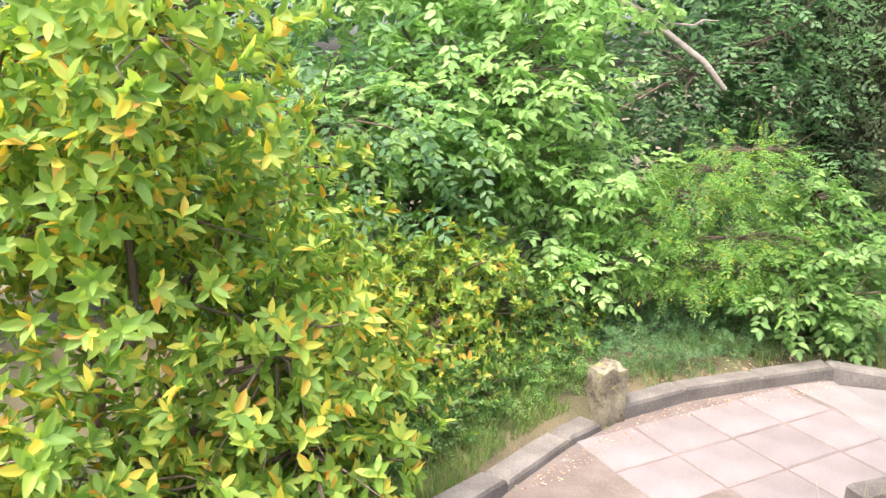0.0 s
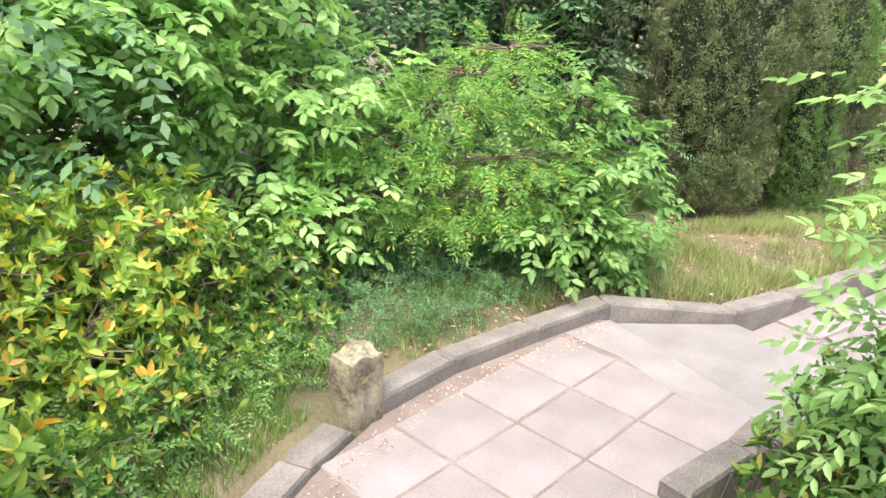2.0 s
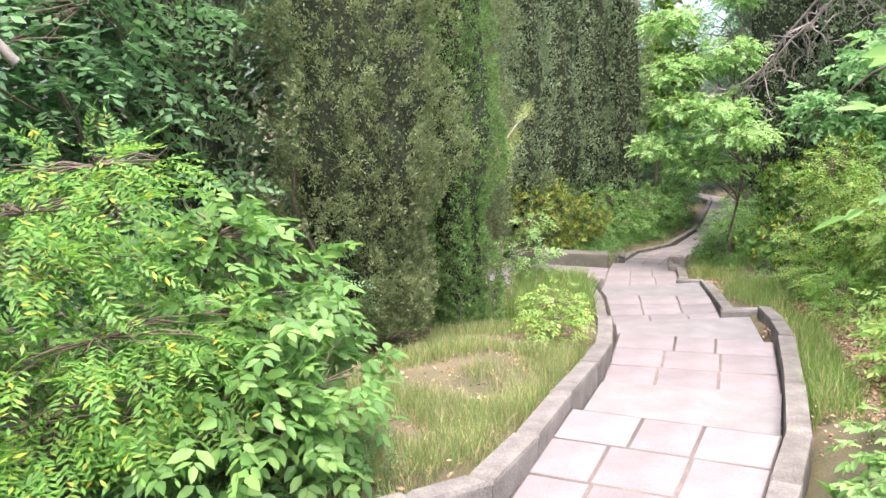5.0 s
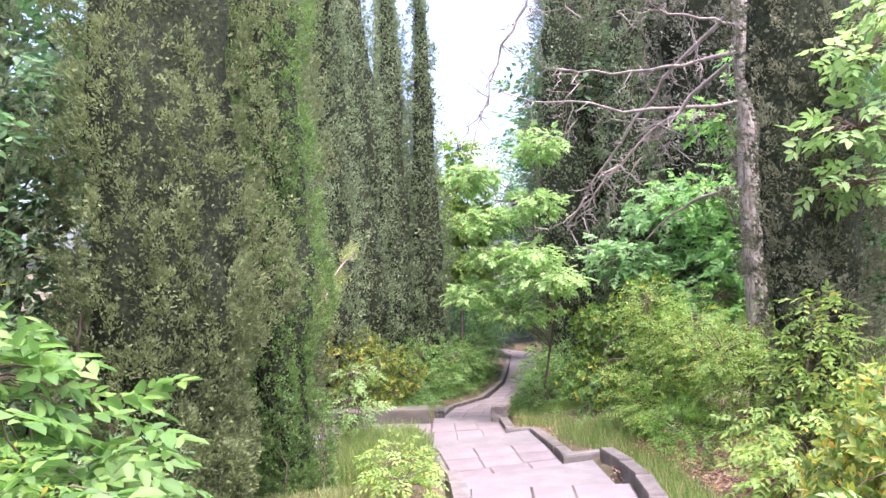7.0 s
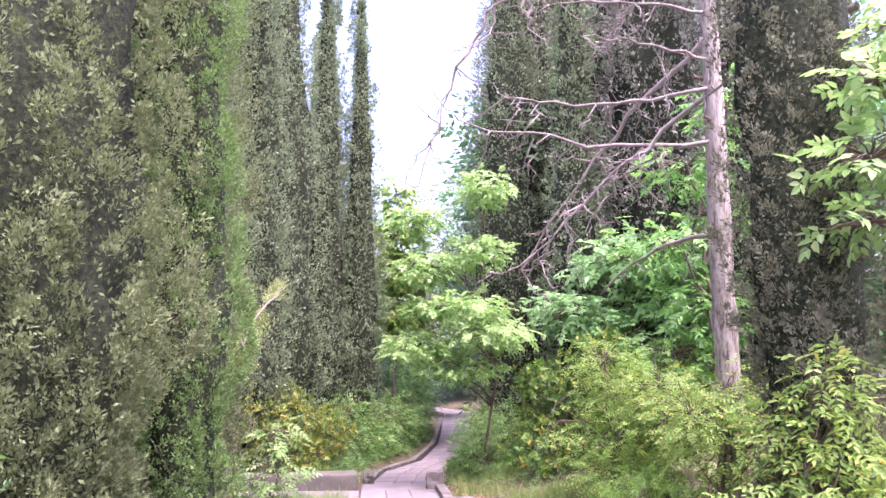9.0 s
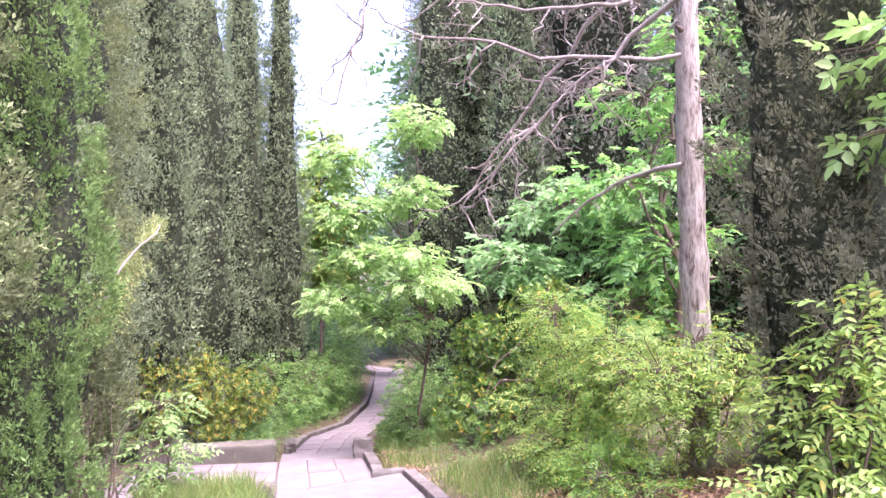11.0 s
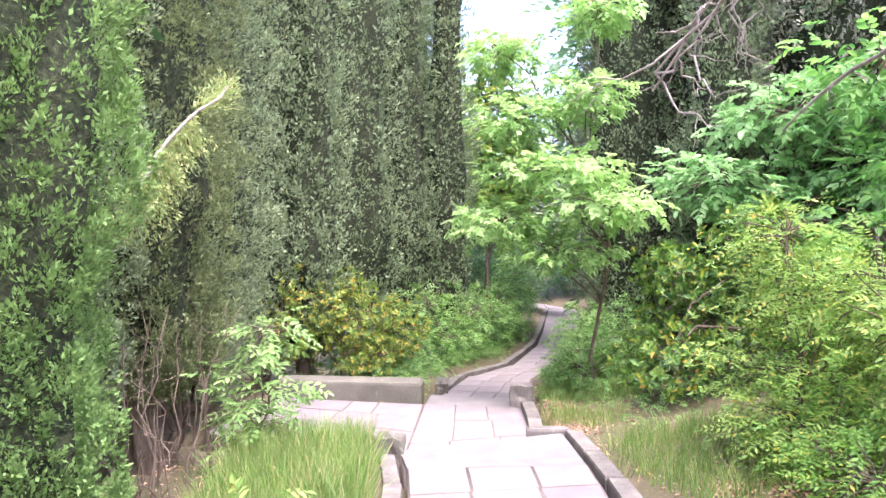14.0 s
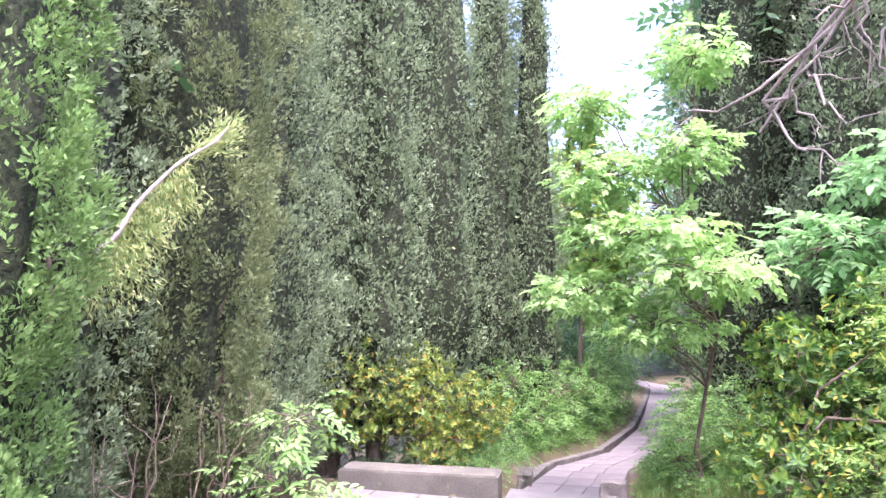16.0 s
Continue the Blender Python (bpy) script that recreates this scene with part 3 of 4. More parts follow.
part("bedding", bed.mesh("bedding", JOINT), path, "brown dirt bedding in the joints")


# ---------------------------------------------------------------- kerbs
def kerb(pts, tops, width, side, name, label, piece=0.95):
    """A run of kerb stones along pts; tops: height of the top at each point; side +1: stones lie left of the line."""
    thing = tagged(new(name), label, "kerb", "stone kerbs of the path", kind="structure")
    pts = np.array(pts, float)
    d = unit(np.gradient(pts, axis=0))
    nrm = np.stack([-d[:, 1], d[:, 0]], -1) * side
    rng = np.random.default_rng(len(pts))
    for k in range(len(pts) - 1):
        L = np.linalg.norm(pts[k + 1] - pts[k])
        m = max(1, round(L / piece))
        for s in range(m):
            ta, tb = s / m, (s + 1) / m
            a, b = mix2(pts[k], pts[k + 1], ta), mix2(pts[k], pts[k + 1], tb)
            na, nb = mix2(nrm[k], nrm[k + 1], ta), mix2(nrm[k], nrm[k + 1], tb)
            za, zb = mix2([tops[k]], [tops[k + 1]], ta)[0], mix2([tops[k]], [tops[k + 1]], tb)[0]
            dz = rng.uniform(-0.005, 0.005)
            c = [(a[0], a[1], za + dz), (b[0], b[1], zb + dz), (b[0] + nb[0] * width, b[1] + nb[1] * width, zb + dz), (a[0] + na[0] * width, a[1] + na[1] * width, za + dz)]
            if side < 0:
                c = c[::-1]
            c = np.array(c) + rng.normal(0, 0.003, (4, 3))
            me, mid = prism(c, 0, 0.42, KERB, "kerb_stone", inset=0.002, bevel=0.022)
            ob = part("kerb_stone", me, thing)
            ob.location = mid
    return thing


kerb([(-0.85, 0.6), (-0.5, 2.2), (0.05, 3.3), (0.37, 3.81), (0.81, 4.32), (1.06, 4.56)], [0.95, 0.6, 0.2, 0.07, 0.06, 0.05], 0.17, 1, "kerb_start", "low worn stone kerb along the first steps")
kerb([(1.22, 4.68), (1.74, 4.97), (2.39, 5.19), (3.02, 5.38), (3.42, 5.22), (3.85, 5.12), (4.55, 5.30), (5.39, 5.58), (6.3, 5.86), (6.95, 6.08), (7.55, 6.38), (7.98, 6.62)],
     [0.11, 0.105, 0.10, 0.10, 0.08, 0.04, -0.02, -0.10, -0.18, -0.22, -0.27, -0.30], 0.15, 1, "kerb_valley", "weathered grey stone kerb along the path")
kerb([(8.35, 6.85), (9.0, 7.2), (9.85, 7.7), (10.62, 8.22)], [-0.50, -0.60, -0.68, -0.76], 0.13, 1, "kerb_lower", "weathered grey stone kerb beside the grass")
kerb([(2.25, 3.72), (2.75, 3.88), (3.2, 3.98), (4.2, 3.98), (5.8, 4.28), (6.9, 4.60), (8.4, 5.08), (9.2, 5.38), (9.92, 5.74)], [0.10, 0.10, 0.09, -0.03, -0.15, -0.24, -0.33, -0.42, -0.48], 0.15, -1, "kerb_hill", "weathered grey stone kerb below the slope")
kerb([(10.03, 5.70), (9.84, 6.14)], [-0.54, -0.58], 0.15, -1, "kerb_return", "short grey stone kerb across the step", 0.5)
kerb([(9.88, 6.12), (10.62, 6.48), (11.27, 6.84), (11.89, 7.20)], [-0.61, -0.67, -0.71, -0.74], 0.15, -1, "kerb_hill_lower", "weathered grey stone kerb below the slope")
kerb([(12.08, 7.20), (11.92, 7.58)], [-0.78, -0.79], 0.14, -1, "kerb_return_lower", "short grey stone kerb across the step", 0.5)
kerb([(12.02, 7.58), (12.9, 7.95), (13.7, 8.33)], [-0.90, -0.95, -0.99], 0.15, -1, "kerb_terrace", "weathered grey stone kerb at the terrace")
kerb([(15.0, 9.98), (16.2, 10.38), (16.5, 10.42), (18.3, 10.40), (21.4, 11.05), (24.0, 11.85), (27.0, 12.8), (30.0, 13.8)], [-1.28, -1.36, -1.37, -1.47, -1.60, -1.71, -1.79, -1.83], 0.12, 1, "kerb_far", "dark stone kerb along the far path")


def boulder(name, label, category, loc, size, mat, seed, turn=0.0, rough=0.18):
    """A rough hewn stone: a block knocked about by noise."""
    bm = bmesh.new()
    bmesh.ops.create_cube(bm, size=1.0)
    bmesh.ops.subdivide_edges(bm, edges=bm.edges[:], cuts=5, use_grid_fill=True)
    for v in bm.verts:
        p = v.co.copy()
        v.co = p.lerp(p.normalized() * 0.62, 0.16)
        nn = noise.noise(p * 2.3 + Vector((seed, 0, 0))) * rough + noise.noise(p * 6 + Vector((0, seed, 0))) * rough * 0.35
        v.co += p.normalized() * nn
        v.co = Vector((v.co.x * size[0], v.co.y * size[1], v.co.z * size[2]))
    me = bpy.data.meshes.new(name)
    bm.to_mesh(me)
    bm.free()
    me.materials.append(mat)
    ob = new(name, me)
    ob.matrix_world = pose(*loc, 0, 0, turn)
    return tagged(ob, label, category)


boulder("stone_post", "rough lichened yellow-grey stone post beside the kerb", "stone post", (1.12, 4.72, 0.12), (0.20, 0.18, 0.52), ROCK, 3, 25, 0.13)
boulder("stone_stub", "broken dark kerb stone at the grass edge", "stone", (10.72, 8.34, -0.83), (0.22, 0.24, 0.34), BENCH, 7, 30, 0.25)
boulder("stone_stub", "weathered grey kerb end stone by the step", "stone", (13.82, 8.38, -1.0), (0.22, 0.26, 0.36), KERB, 9, 20, 0.2)
boulder("stone_stub", "tilted pale stone by the far path", "stone", (14.95, 10.04, -1.27), (0.5, 0.18, 0.24), BENCH, 12, 25, 0.2)


def low_wall(name, label, a, b, z, h, w):
    a, b = np.array(a), np.array(b)
    d = unit(b - a)
    nrm = np.array([d[1], -d[0]])
    thing = tagged(new(name), label, "stone bench")
    c = [(*a, z + h), (*b, z + h), (*(b + nrm * w), z + h), (*(a + nrm * w), z + h)]
    cap = np.array(c, float)
    me, mid = prism(cap[::-1], 0, h + 0.2, BENCH, "block", bevel=0.025)
    ob = part("block", me, thing)
    ob.location = mid
    return thing


low_wall("stone_bench", "long low mossy concrete bench at the terrace edge", (13.50, 9.58), (12.75, 11.25), -1.12, 0.24, 0.38)


def at(x, y, dz=0.0):
    return (x, y, soil(x, y) + dz)

# ---------------------------------------------------------------- plants by the start of the walk
leafy("yellowing_shrub", "large evergreen shrub with yellow and orange old leaves", "shrub", at(-1.5, 3.05),
      [(0, 0, 1.5, 0.95, 0.95, 0.9), (0.3, -0.1, 2.2, 0.85, 0.8, 0.8), (0.75, 0.15, 0.8, 0.65, 0.8, 0.6), (-0.5, 0.3, 1.7, 0.8, 0.9, 0.9), (0.35, 0.8, 1.3, 0.85, 0.7, 0.8), (0.85, 0.0, 0.4, 0.65, 0.7, 0.4), (0.2, -0.3, 0.4, 0.7, 0.7, 0.4), (-0.2, -0.8, 0.7, 0.7, 0.6, 0.6), (0.9, 0.7, 0.35, 0.55, 0.5, 0.35)],
      "whorl", 2900, 0.085, YELLOW_BUSH, 11, 0.035, "shrubs by the path", 4)
leafy("glossy_shrub", "low glossy green shrub with some yellow leaves", "shrub", at(-0.25, 4.85),
      [(0, 0, 0.4, 0.75, 0.5, 0.42), (0.3, 0.45, 0.75, 0.6, 0.6, 0.5), (-0.5, 0.3, 0.8, 0.7, 0.6, 0.6), (-0.7, -0.4, 0.5, 0.6, 0.6, 0.5)],
      "whorl", 1150, 0.070, YELLOW_BUSH, 12, 0.025, "shrubs by the path", 3)
leafy("glossy_shrub", "low glossy green shrub behind the stone post", "shrub", at(0.35, 5.3),
      [(0, 0, 0.3, 0.5, 0.35, 0.3), (0.35, 0.4, 0.45, 0.5, 0.4, 0.35), (-0.5, 0.1, 0.45, 0.5, 0.4, 0.4), (0.75, 0.65, 0.3, 0.45, 0.3, 0.28)],
      "whorl", 620, 0.062, GREEN_BUSH, 57, 0.02, "shrubs by the path", 3)
leafy("glossy_shrub", "low glossy green shrub above the kerb", "shrub", at(-0.12, 4.15),
      [(0, 0, 0.2, 0.32, 0.30, 0.22), (0.35, 0.35, 0.22, 0.3, 0.28, 0.22), (-0.3, -0.3, 0.25, 0.32, 0.3, 0.25)],
      "whorl", 330, 0.058, GREEN_BUSH, 58, 0.012, "shrubs by the path", 3)
leafy("glossy_shrub", "low dark green shrub beside the stone post", "shrub", at(0.55, 5.0),
      [(0, 0, 0.18, 0.32, 0.26, 0.2), (0.35, 0.25, 0.2, 0.3, 0.25, 0.2), (-0.3, -0.1, 0.25, 0.3, 0.28, 0.22)],
      "whorl", 300, 0.055, GREEN_BUSH, 59, 0.012, "shrubs by the path", 3)
leafy("ash_tree", "young broadleaf tree with fresh drooping compound leaves", "tree", at(0.35, 6.7),
      [(0, 0, 1.6, 1.0, 0.8, 0.5), (0.85, -0.15, 1.5, 0.75, 0.7, 0.4), (0.3, -0.35, 0.75, 0.8, 0.6, 0.45), (-0.6, -0.1, 1.0, 0.9, 0.7, 0.6), (0.1, 0, 2.3, 1.2, 1.0, 0.5), (-1.1, 0.1, 2.0, 1.0, 0.9, 0.6), (1.0, -0.45, 0.75, 0.5, 0.5, 0.35), (0.6, 0.2, 3.1, 1.2, 1.0, 0.5), (-0.8, 0.2, 3.2, 1.2, 1.0, 0.6), (-1.3, -0.6, 1.5, 0.7, 0.6, 0.45), (-0.5, -0.6, 2.0, 0.8, 0.6, 0.4)],
      "palm", 3600, 0.074, ASH, 13, 0.05, "young trees")
leafy("feathery_sapling", "slender sapling with feathery bright green foliage", "tree", at(2.05, 6.35),
      [(0.1, 0, 1.22, 0.62, 0.5, 0.10), (0.6, 0.1, 1.58, 0.42, 0.4, 0.07), (0.25, 0, 1.42, 0.5, 0.4, 0.08), (0.4, -0.2, 0.88, 0.75, 0.5, 0.10), (-0.4, 0, 1.02, 0.5, 0.45, 0.10), (0.1, -0.2, 0.60, 0.65, 0.4, 0.12), (0.6, -0.25, 0.62, 0.45, 0.35, 0.1)],
      "feather", 900, 0.075, FEATHER, 14, 0.011, "young trees")
leafy("broadleaf_shrub", "green shrub with rounded compound leaves overhanging the kerb", "shrub", at(3.2, 6.15),
      [(0, 0, 0.75, 0.55, 0.5, 0.5), (0.05, 0.3, 1.15, 0.35, 0.35, 0.3), (-0.35, -0.3, 0.4, 0.5, 0.4, 0.35), (0.55, 0.45, 0.5, 0.4, 0.4, 0.3), (0.1, -0.3, 0.4, 0.45, 0.4, 0.35)],
      "palm", 560, 0.066, MID_LEAF, 15, 0.025, "shrubs by the path", 3)
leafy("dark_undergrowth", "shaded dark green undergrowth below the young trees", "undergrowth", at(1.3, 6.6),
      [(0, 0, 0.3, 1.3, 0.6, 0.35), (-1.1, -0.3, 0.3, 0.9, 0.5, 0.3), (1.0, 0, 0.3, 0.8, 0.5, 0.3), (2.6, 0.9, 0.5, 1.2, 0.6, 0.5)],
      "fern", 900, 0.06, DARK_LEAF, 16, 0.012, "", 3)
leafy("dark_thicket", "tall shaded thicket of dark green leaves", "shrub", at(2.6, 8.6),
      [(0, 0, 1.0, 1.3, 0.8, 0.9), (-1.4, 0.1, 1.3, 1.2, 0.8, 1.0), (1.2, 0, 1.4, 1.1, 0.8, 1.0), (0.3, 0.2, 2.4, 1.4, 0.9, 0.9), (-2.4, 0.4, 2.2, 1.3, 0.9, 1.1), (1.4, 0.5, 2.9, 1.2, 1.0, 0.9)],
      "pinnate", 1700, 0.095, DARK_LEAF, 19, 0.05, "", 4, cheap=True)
leafy("roadside_shrub", "light green shrub with rounded leaflets close to the path", "shrub", at(2.5, 2.75),
      [(-0.05, 0, 0.95, 0.38, 0.36, 0.5), (-0.1, 0.05, 1.6, 0.42, 0.4, 0.55), (0.25, 0.1, 0.6, 0.4, 0.4, 0.4), (0.2, -0.15, 1.9, 0.45, 0.45, 0.8), (-0.1, 0, 2.3, 0.35, 0.35, 0.4), (0.3, -0.3, 1.0, 0.5, 0.5, 0.6)],
      "pinnate", 760, 0.06, PALE, 17, 0.014, "shrubs by the path", 3)
leafy("evergreen_shrub", "low evergreen shrub with glossy pointed leaves", "shrub", at(2.75, 3.3),
      [(0, 0, 0.42, 0.34, 0.28, 0.36), (0.3, 0.12, 0.45, 0.35, 0.25, 0.35), (0.65, 0.1, 0.3, 0.35, 0.25, 0.3), (-0.25, -0.05, 0.35, 0.26, 0.24, 0.28), (0.1, -0.2, 0.65, 0.3, 0.28, 0.3)],
      "whorl", 430, 0.062, GREEN_BUSH, 18, 0.014, "shrubs by the path", 3)

thicket = bpy.data.objects["dark_thicket"]
for x, y, a in ((31.5, 16.0, 40), (28.0, 15.6, 110), (27.5, 10.4, 200), (33.5, 13.5, 300), (24.5, 13.9, 20), (11.3, 0.9, 80), (14.8, 0.6, 250), (8.8, -0.4, 170), (-2.8, 7.6, 150)):
    copy_thing(thicket, pose(*at(x, y), 0, 0, a))

# fallen pale branch above the young trees
rng = np.random.default_rng(60)
snag = tagged(new("dead_branch"), "pale dead branch hanging out of the dark thicket", "branch")
g = Geo()
g.tube(bent(rng, (0.60, 7.86, 3.53), (2.60, 7.05, 2.13), 0.05, 0.02, 9), np.linspace(0.045, 0.028, 9), 9)
part("stem", g.mesh("stem", DEADWOOD), snag)
g = Geo()
g.tube(bent(rng, (1.88, 7.34, 2.64), (2.63, 7.44, 2.76), 0.03, 0.04, 6), np.linspace(0.02, 0.006, 6), 6)
part("side_branch", g.mesh("side_branch", DEADWOOD), snag)

# ---------------------------------------------------------------- trees on the valley side
cy1 = cypress("cypress", "broad dark olive cypress beside the path", at(6.05, 8.3), 11.0, 0.90, CYPRESS_OLIVE, 21, 4300, clump=0.064, leaf=0.038, dense=2.1, k=54)
cy2 = cypress("cypress", "slim bright green cypress beside the path", at(7.48, 8.27), 10.0, 0.40, CYPRESS_GREEN, 22, 2700, 0.15, clump=0.052, leaf=0.033, dense=2.2, k=50, foot_width=0.8)
cy3 = cypress("cypress", "olive cypress with bare brown lower stems", at(9.65, 10.05), 12.0, 0.82, CYPRESS_OLIVE, 23, 3200, 0.75, clump=0.066, leaf=0.042, dense=2.0, k=42)
cy4 = cypress("cypress", "tall grey-green cypress behind the terrace", at(12.1, 11.9), 12.0, 1.0, CYPRESS_DARK, 24, 2600, 0.4, clump=0.085, leaf=0.054, dense=1.6, k=28)
cy5 = cypress("cypress", "slim grey-green cypress spire behind the bench", at(14.3, 12.0), 12.5, 0.66, CYPRESS_DARK, 25, 1500, 0.4, clump=0.09, leaf=0.08, dense=1.2, k=17, taper=0.75)
copy_thing(cy4, pose(*at(11.0, 11.2), 0, 0, 140))
cy4 = cypress("cypress", "tall grey-green cypress further along the row", at(16.9, 13.0), 12.0, 1.0, CYPRESS_DARK, 26, 1700, 0.4, clump=0.11, leaf=0.08, dense=1.3, k=17)
copy_thing(cy5, pose(*at(18.4, 12.75), 0, 0, 70))
copy_thing(cy5, pose(*at(19.6, 13.3), 0, 0, 190))
copy_thing(cy4, pose(*at(21.6, 14.6), 0, 0, 250))
copy_thing(cy5, pose(*at(19.2, 12.2, -0.6), 0, 0, 300))
copy_thing(cy4, pose(*at(14.0, 12.6), 0, 0, 200))
cypress("cypress", "slim dull green cypress behind the broken branch", at(8.2, 9.25), 12.0, 0.60, CYPRESS_DARK, 27, 2100, 0.5, clump=0.062, leaf=0.044, dense=1.9, k=30)
copy_thing(cy5, pose(*at(5.0, 9.5), 0, 0, 30))
leafy("small_sapling", "small sapling with pale green compound leaves", "sapling", at(9.6, 8.75),
      [(0, 0, 0.55, 0.3, 0.3, 0.2), (0.05, 0, 0.95, 0.22, 0.22, 0.2), (0.05, 0.05, 0.25, 0.35, 0.3, 0.15)],
      "pinnate", 130, 0.06, PALE, 31, 0.012, "young trees")
leafy("kerbside_plant", "low pale green seedling beside the kerb", "plant", at(7.1, 6.75),
      [(0, 0, 0.22, 0.4, 0.3, 0.18), (0.4, 0.25, 0.3, 0.35, 0.3, 0.2)],
      "pinnate", 150, 0.05, LIME, 35, 0.008, "", 3)
leafy("hanging_shrub", "pale green broad-leaved shrub below the cypress", "shrub", at(3.95, 7.2),
      [(0, 0, 0.3, 0.35, 0.3, 0.22), (-0.3, 0.1, 0.5, 0.25, 0.25, 0.22), (-0.8, 0.5, 0.6, 0.45, 0.4, 0.35)],
      "palm", 230, 0.058, MID_LEAF, 36, 0.02, "shrubs by the path", 3)
leafy("yellow_shrub", "yellow-green shrub behind the low bench", "shrub", at(14.4, 11.35),
      [(0, 0, 0.85, 0.7, 0.65, 0.75), (-0.6, 0.5, 1.0, 0.65, 0.65, 0.75), (0.75, -0.3, 0.7, 0.7, 0.55, 0.6), (0.1, -0.4, 0.4, 0.7, 0.4, 0.35), (0.3, 0.3, 1.35, 0.4, 0.4, 0.35)],
      "whorl", 1150, 0.075, OLIVE_BUSH, 32, 0.025, "shrubs by the path", 3)
leafy("green_shrub", "low dull green shrub beside the far path", "shrub", at(17.4, 11.35),
      [(0, -0.1, 0.45, 1.0, 0.6, 0.45), (-1.2, -0.1, 0.4, 0.9, 0.55, 0.4), (1.3, 0.0, 0.6, 1.0, 0.6, 0.6), (2.6, 0.15, 0.6, 0.9, 0.6, 0.6), (4.0, 0.45, 0.7, 1.0, 0.6, 0.7), (5.6, 1.0, 0.8, 1.0, 0.7, 0.8), (7.2, 1.6, 0.9, 1.1, 0.8, 0.9), (-2.0, -0.25, 0.3, 0.6, 0.4, 0.3), (0.4, 0.5, 0.9, 0.9, 0.5, 0.5)],
      "pinnate", 2400, 0.075, MID_LEAF, 33, 0.025, "shrubs by the path", 3, cheap=True)

# ---------------------------------------------------------------- hill side
leafy("maple_sapling", "slender leaning sapling with layered pale green leaves", "tree", at(14.9, 7.75),
      [(-0.75, 0.95, 2.2, 0.8, 0.75, 0.26), (-0.9, -0.3, 2.4, 0.7, 0.7, 0.26), (-0.6, 0.4, 2.85, 0.95, 0.9, 0.28), (-0.6, 0.9, 3.5, 0.65, 0.6, 0.28), (-0.3, 0.1, 3.8, 0.6, 0.6, 0.3), (-0.5, 1.2, 4.4, 0.5, 0.5, 0.3), (-0.2, 0.0, 4.9, 0.5, 0.5, 0.35), (-0.6, 0.3, 1.85, 0.7, 0.7, 0.2)],
      "palm", 1550, 0.066, PALE, 41, 0.028, "young trees")
leafy("pale_tree", "slim yellow-green young tree further along the path", "tree", at(21.3, 12.0),
      [(0, 0, 3.4, 1.1, 1.1, 0.6), (0, 0, 4.5, 0.9, 0.9, 0.6), (0.1, 0, 5.6, 0.7, 0.7, 0.6), (0, 0.1, 6.6, 0.4, 0.4, 0.6)],
      "palm", 700, 0.13, LIME, 46, 0.06, "young trees")
leafy("rhododendron", "dense dark-leaved evergreen shrub with yellow tips", "shrub", at(14.3, 6.3),
      [(0, 0, 0.8, 1.0, 0.85, 0.7), (0.1, -0.5, 1.65, 0.75, 0.7, 0.5), (0.3, -1.0, 1.1, 1.0, 0.9, 0.75), (-0.8, 0.3, 0.45, 0.7, 0.6, 0.4), (0.6, -2.0, 1.3, 1.0, 0.9, 0.75), (-0.3, 0.35, 1.35, 0.6, 0.5, 0.4)],
      "whorl", 1750, 0.09, GREEN_BUSH, 42, 0.03, "shrubs by the path", 4)
leafy("lime_shrub", "bright lime-green shrub above the kerb", "shrub", at(11.35, 5.3),
      [(0, 0, 0.6, 0.55, 0.5, 0.5), (-0.35, 0.0, 0.3, 0.45, 0.4, 0.28), (0.2, -0.1, 1.15, 0.5, 0.45, 0.4), (0.1, 0.1, 1.6, 0.34, 0.34, 0.32), (0.5, -0.4, 0.8, 0.5, 0.5, 0.5), (0.0, -0.5, 1.3, 0.4, 0.4, 0.35), (-0.3, -0.3, 0.35, 0.5, 0.5, 0.32)],
      "fern", 1500, 0.08, LIME, 43, 0.02, "shrubs by the path", 4)
leafy("lime_shrub", "mid-green broad-leaved shrub in front of the bare pine", "shrub", at(10.35, 4.2),
      [(0, 0, 0.6, 0.6, 0.6, 0.5), (0.3, -0.5, 0.8, 0.6, 0.6, 0.5), (-0.1, 0.2, 0.95, 0.45, 0.45, 0.35), (0.5, 0.5, 0.85, 0.5, 0.5, 0.5), (0.2, -0.1, 1.2, 0.35, 0.35, 0.3), (-0.2, -0.6, 1.0, 0.45, 0.45, 0.4)],
      "pinnate", 1000, 0.046, LIME, 44, 0.02, "shrubs by the path", 4)
leafy("arching_shrub", "bright green shrub with arching shoots and yellow tips", "shrub", at(7.72, 3.72),
      [(0, 0, 0.45, 0.5, 0.42, 0.4), (0.3, -0.1, 0.9, 0.42, 0.38, 0.38), (-0.35, 0.0, 0.3, 0.42, 0.4, 0.28), (0.1, -0.15, 1.3, 0.24, 0.24, 0.3), (0.6, -0.5, 0.6, 0.45, 0.4, 0.45)],
      "pinnate", 760, 0.055, LIME, 45, 0.014, "shrubs by the path", 4)
leafy("yellowing_shrub", "evergreen shrub with yellow and orange old leaves on the slope", "shrub", at(6.0, 3.42),
      [(0, 0, 0.55, 0.45, 0.38, 0.45), (0.3, -0.15, 0.85, 0.4, 0.35, 0.35), (-0.25, -0.15, 0.75, 0.38, 0.35, 0.35), (0.5, 0.05, 0.4, 0.35, 0.3, 0.3)],
      "whorl", 420, 0.068, OLIVE_BUSH, 54, 0.02, "shrubs by the path", 3)
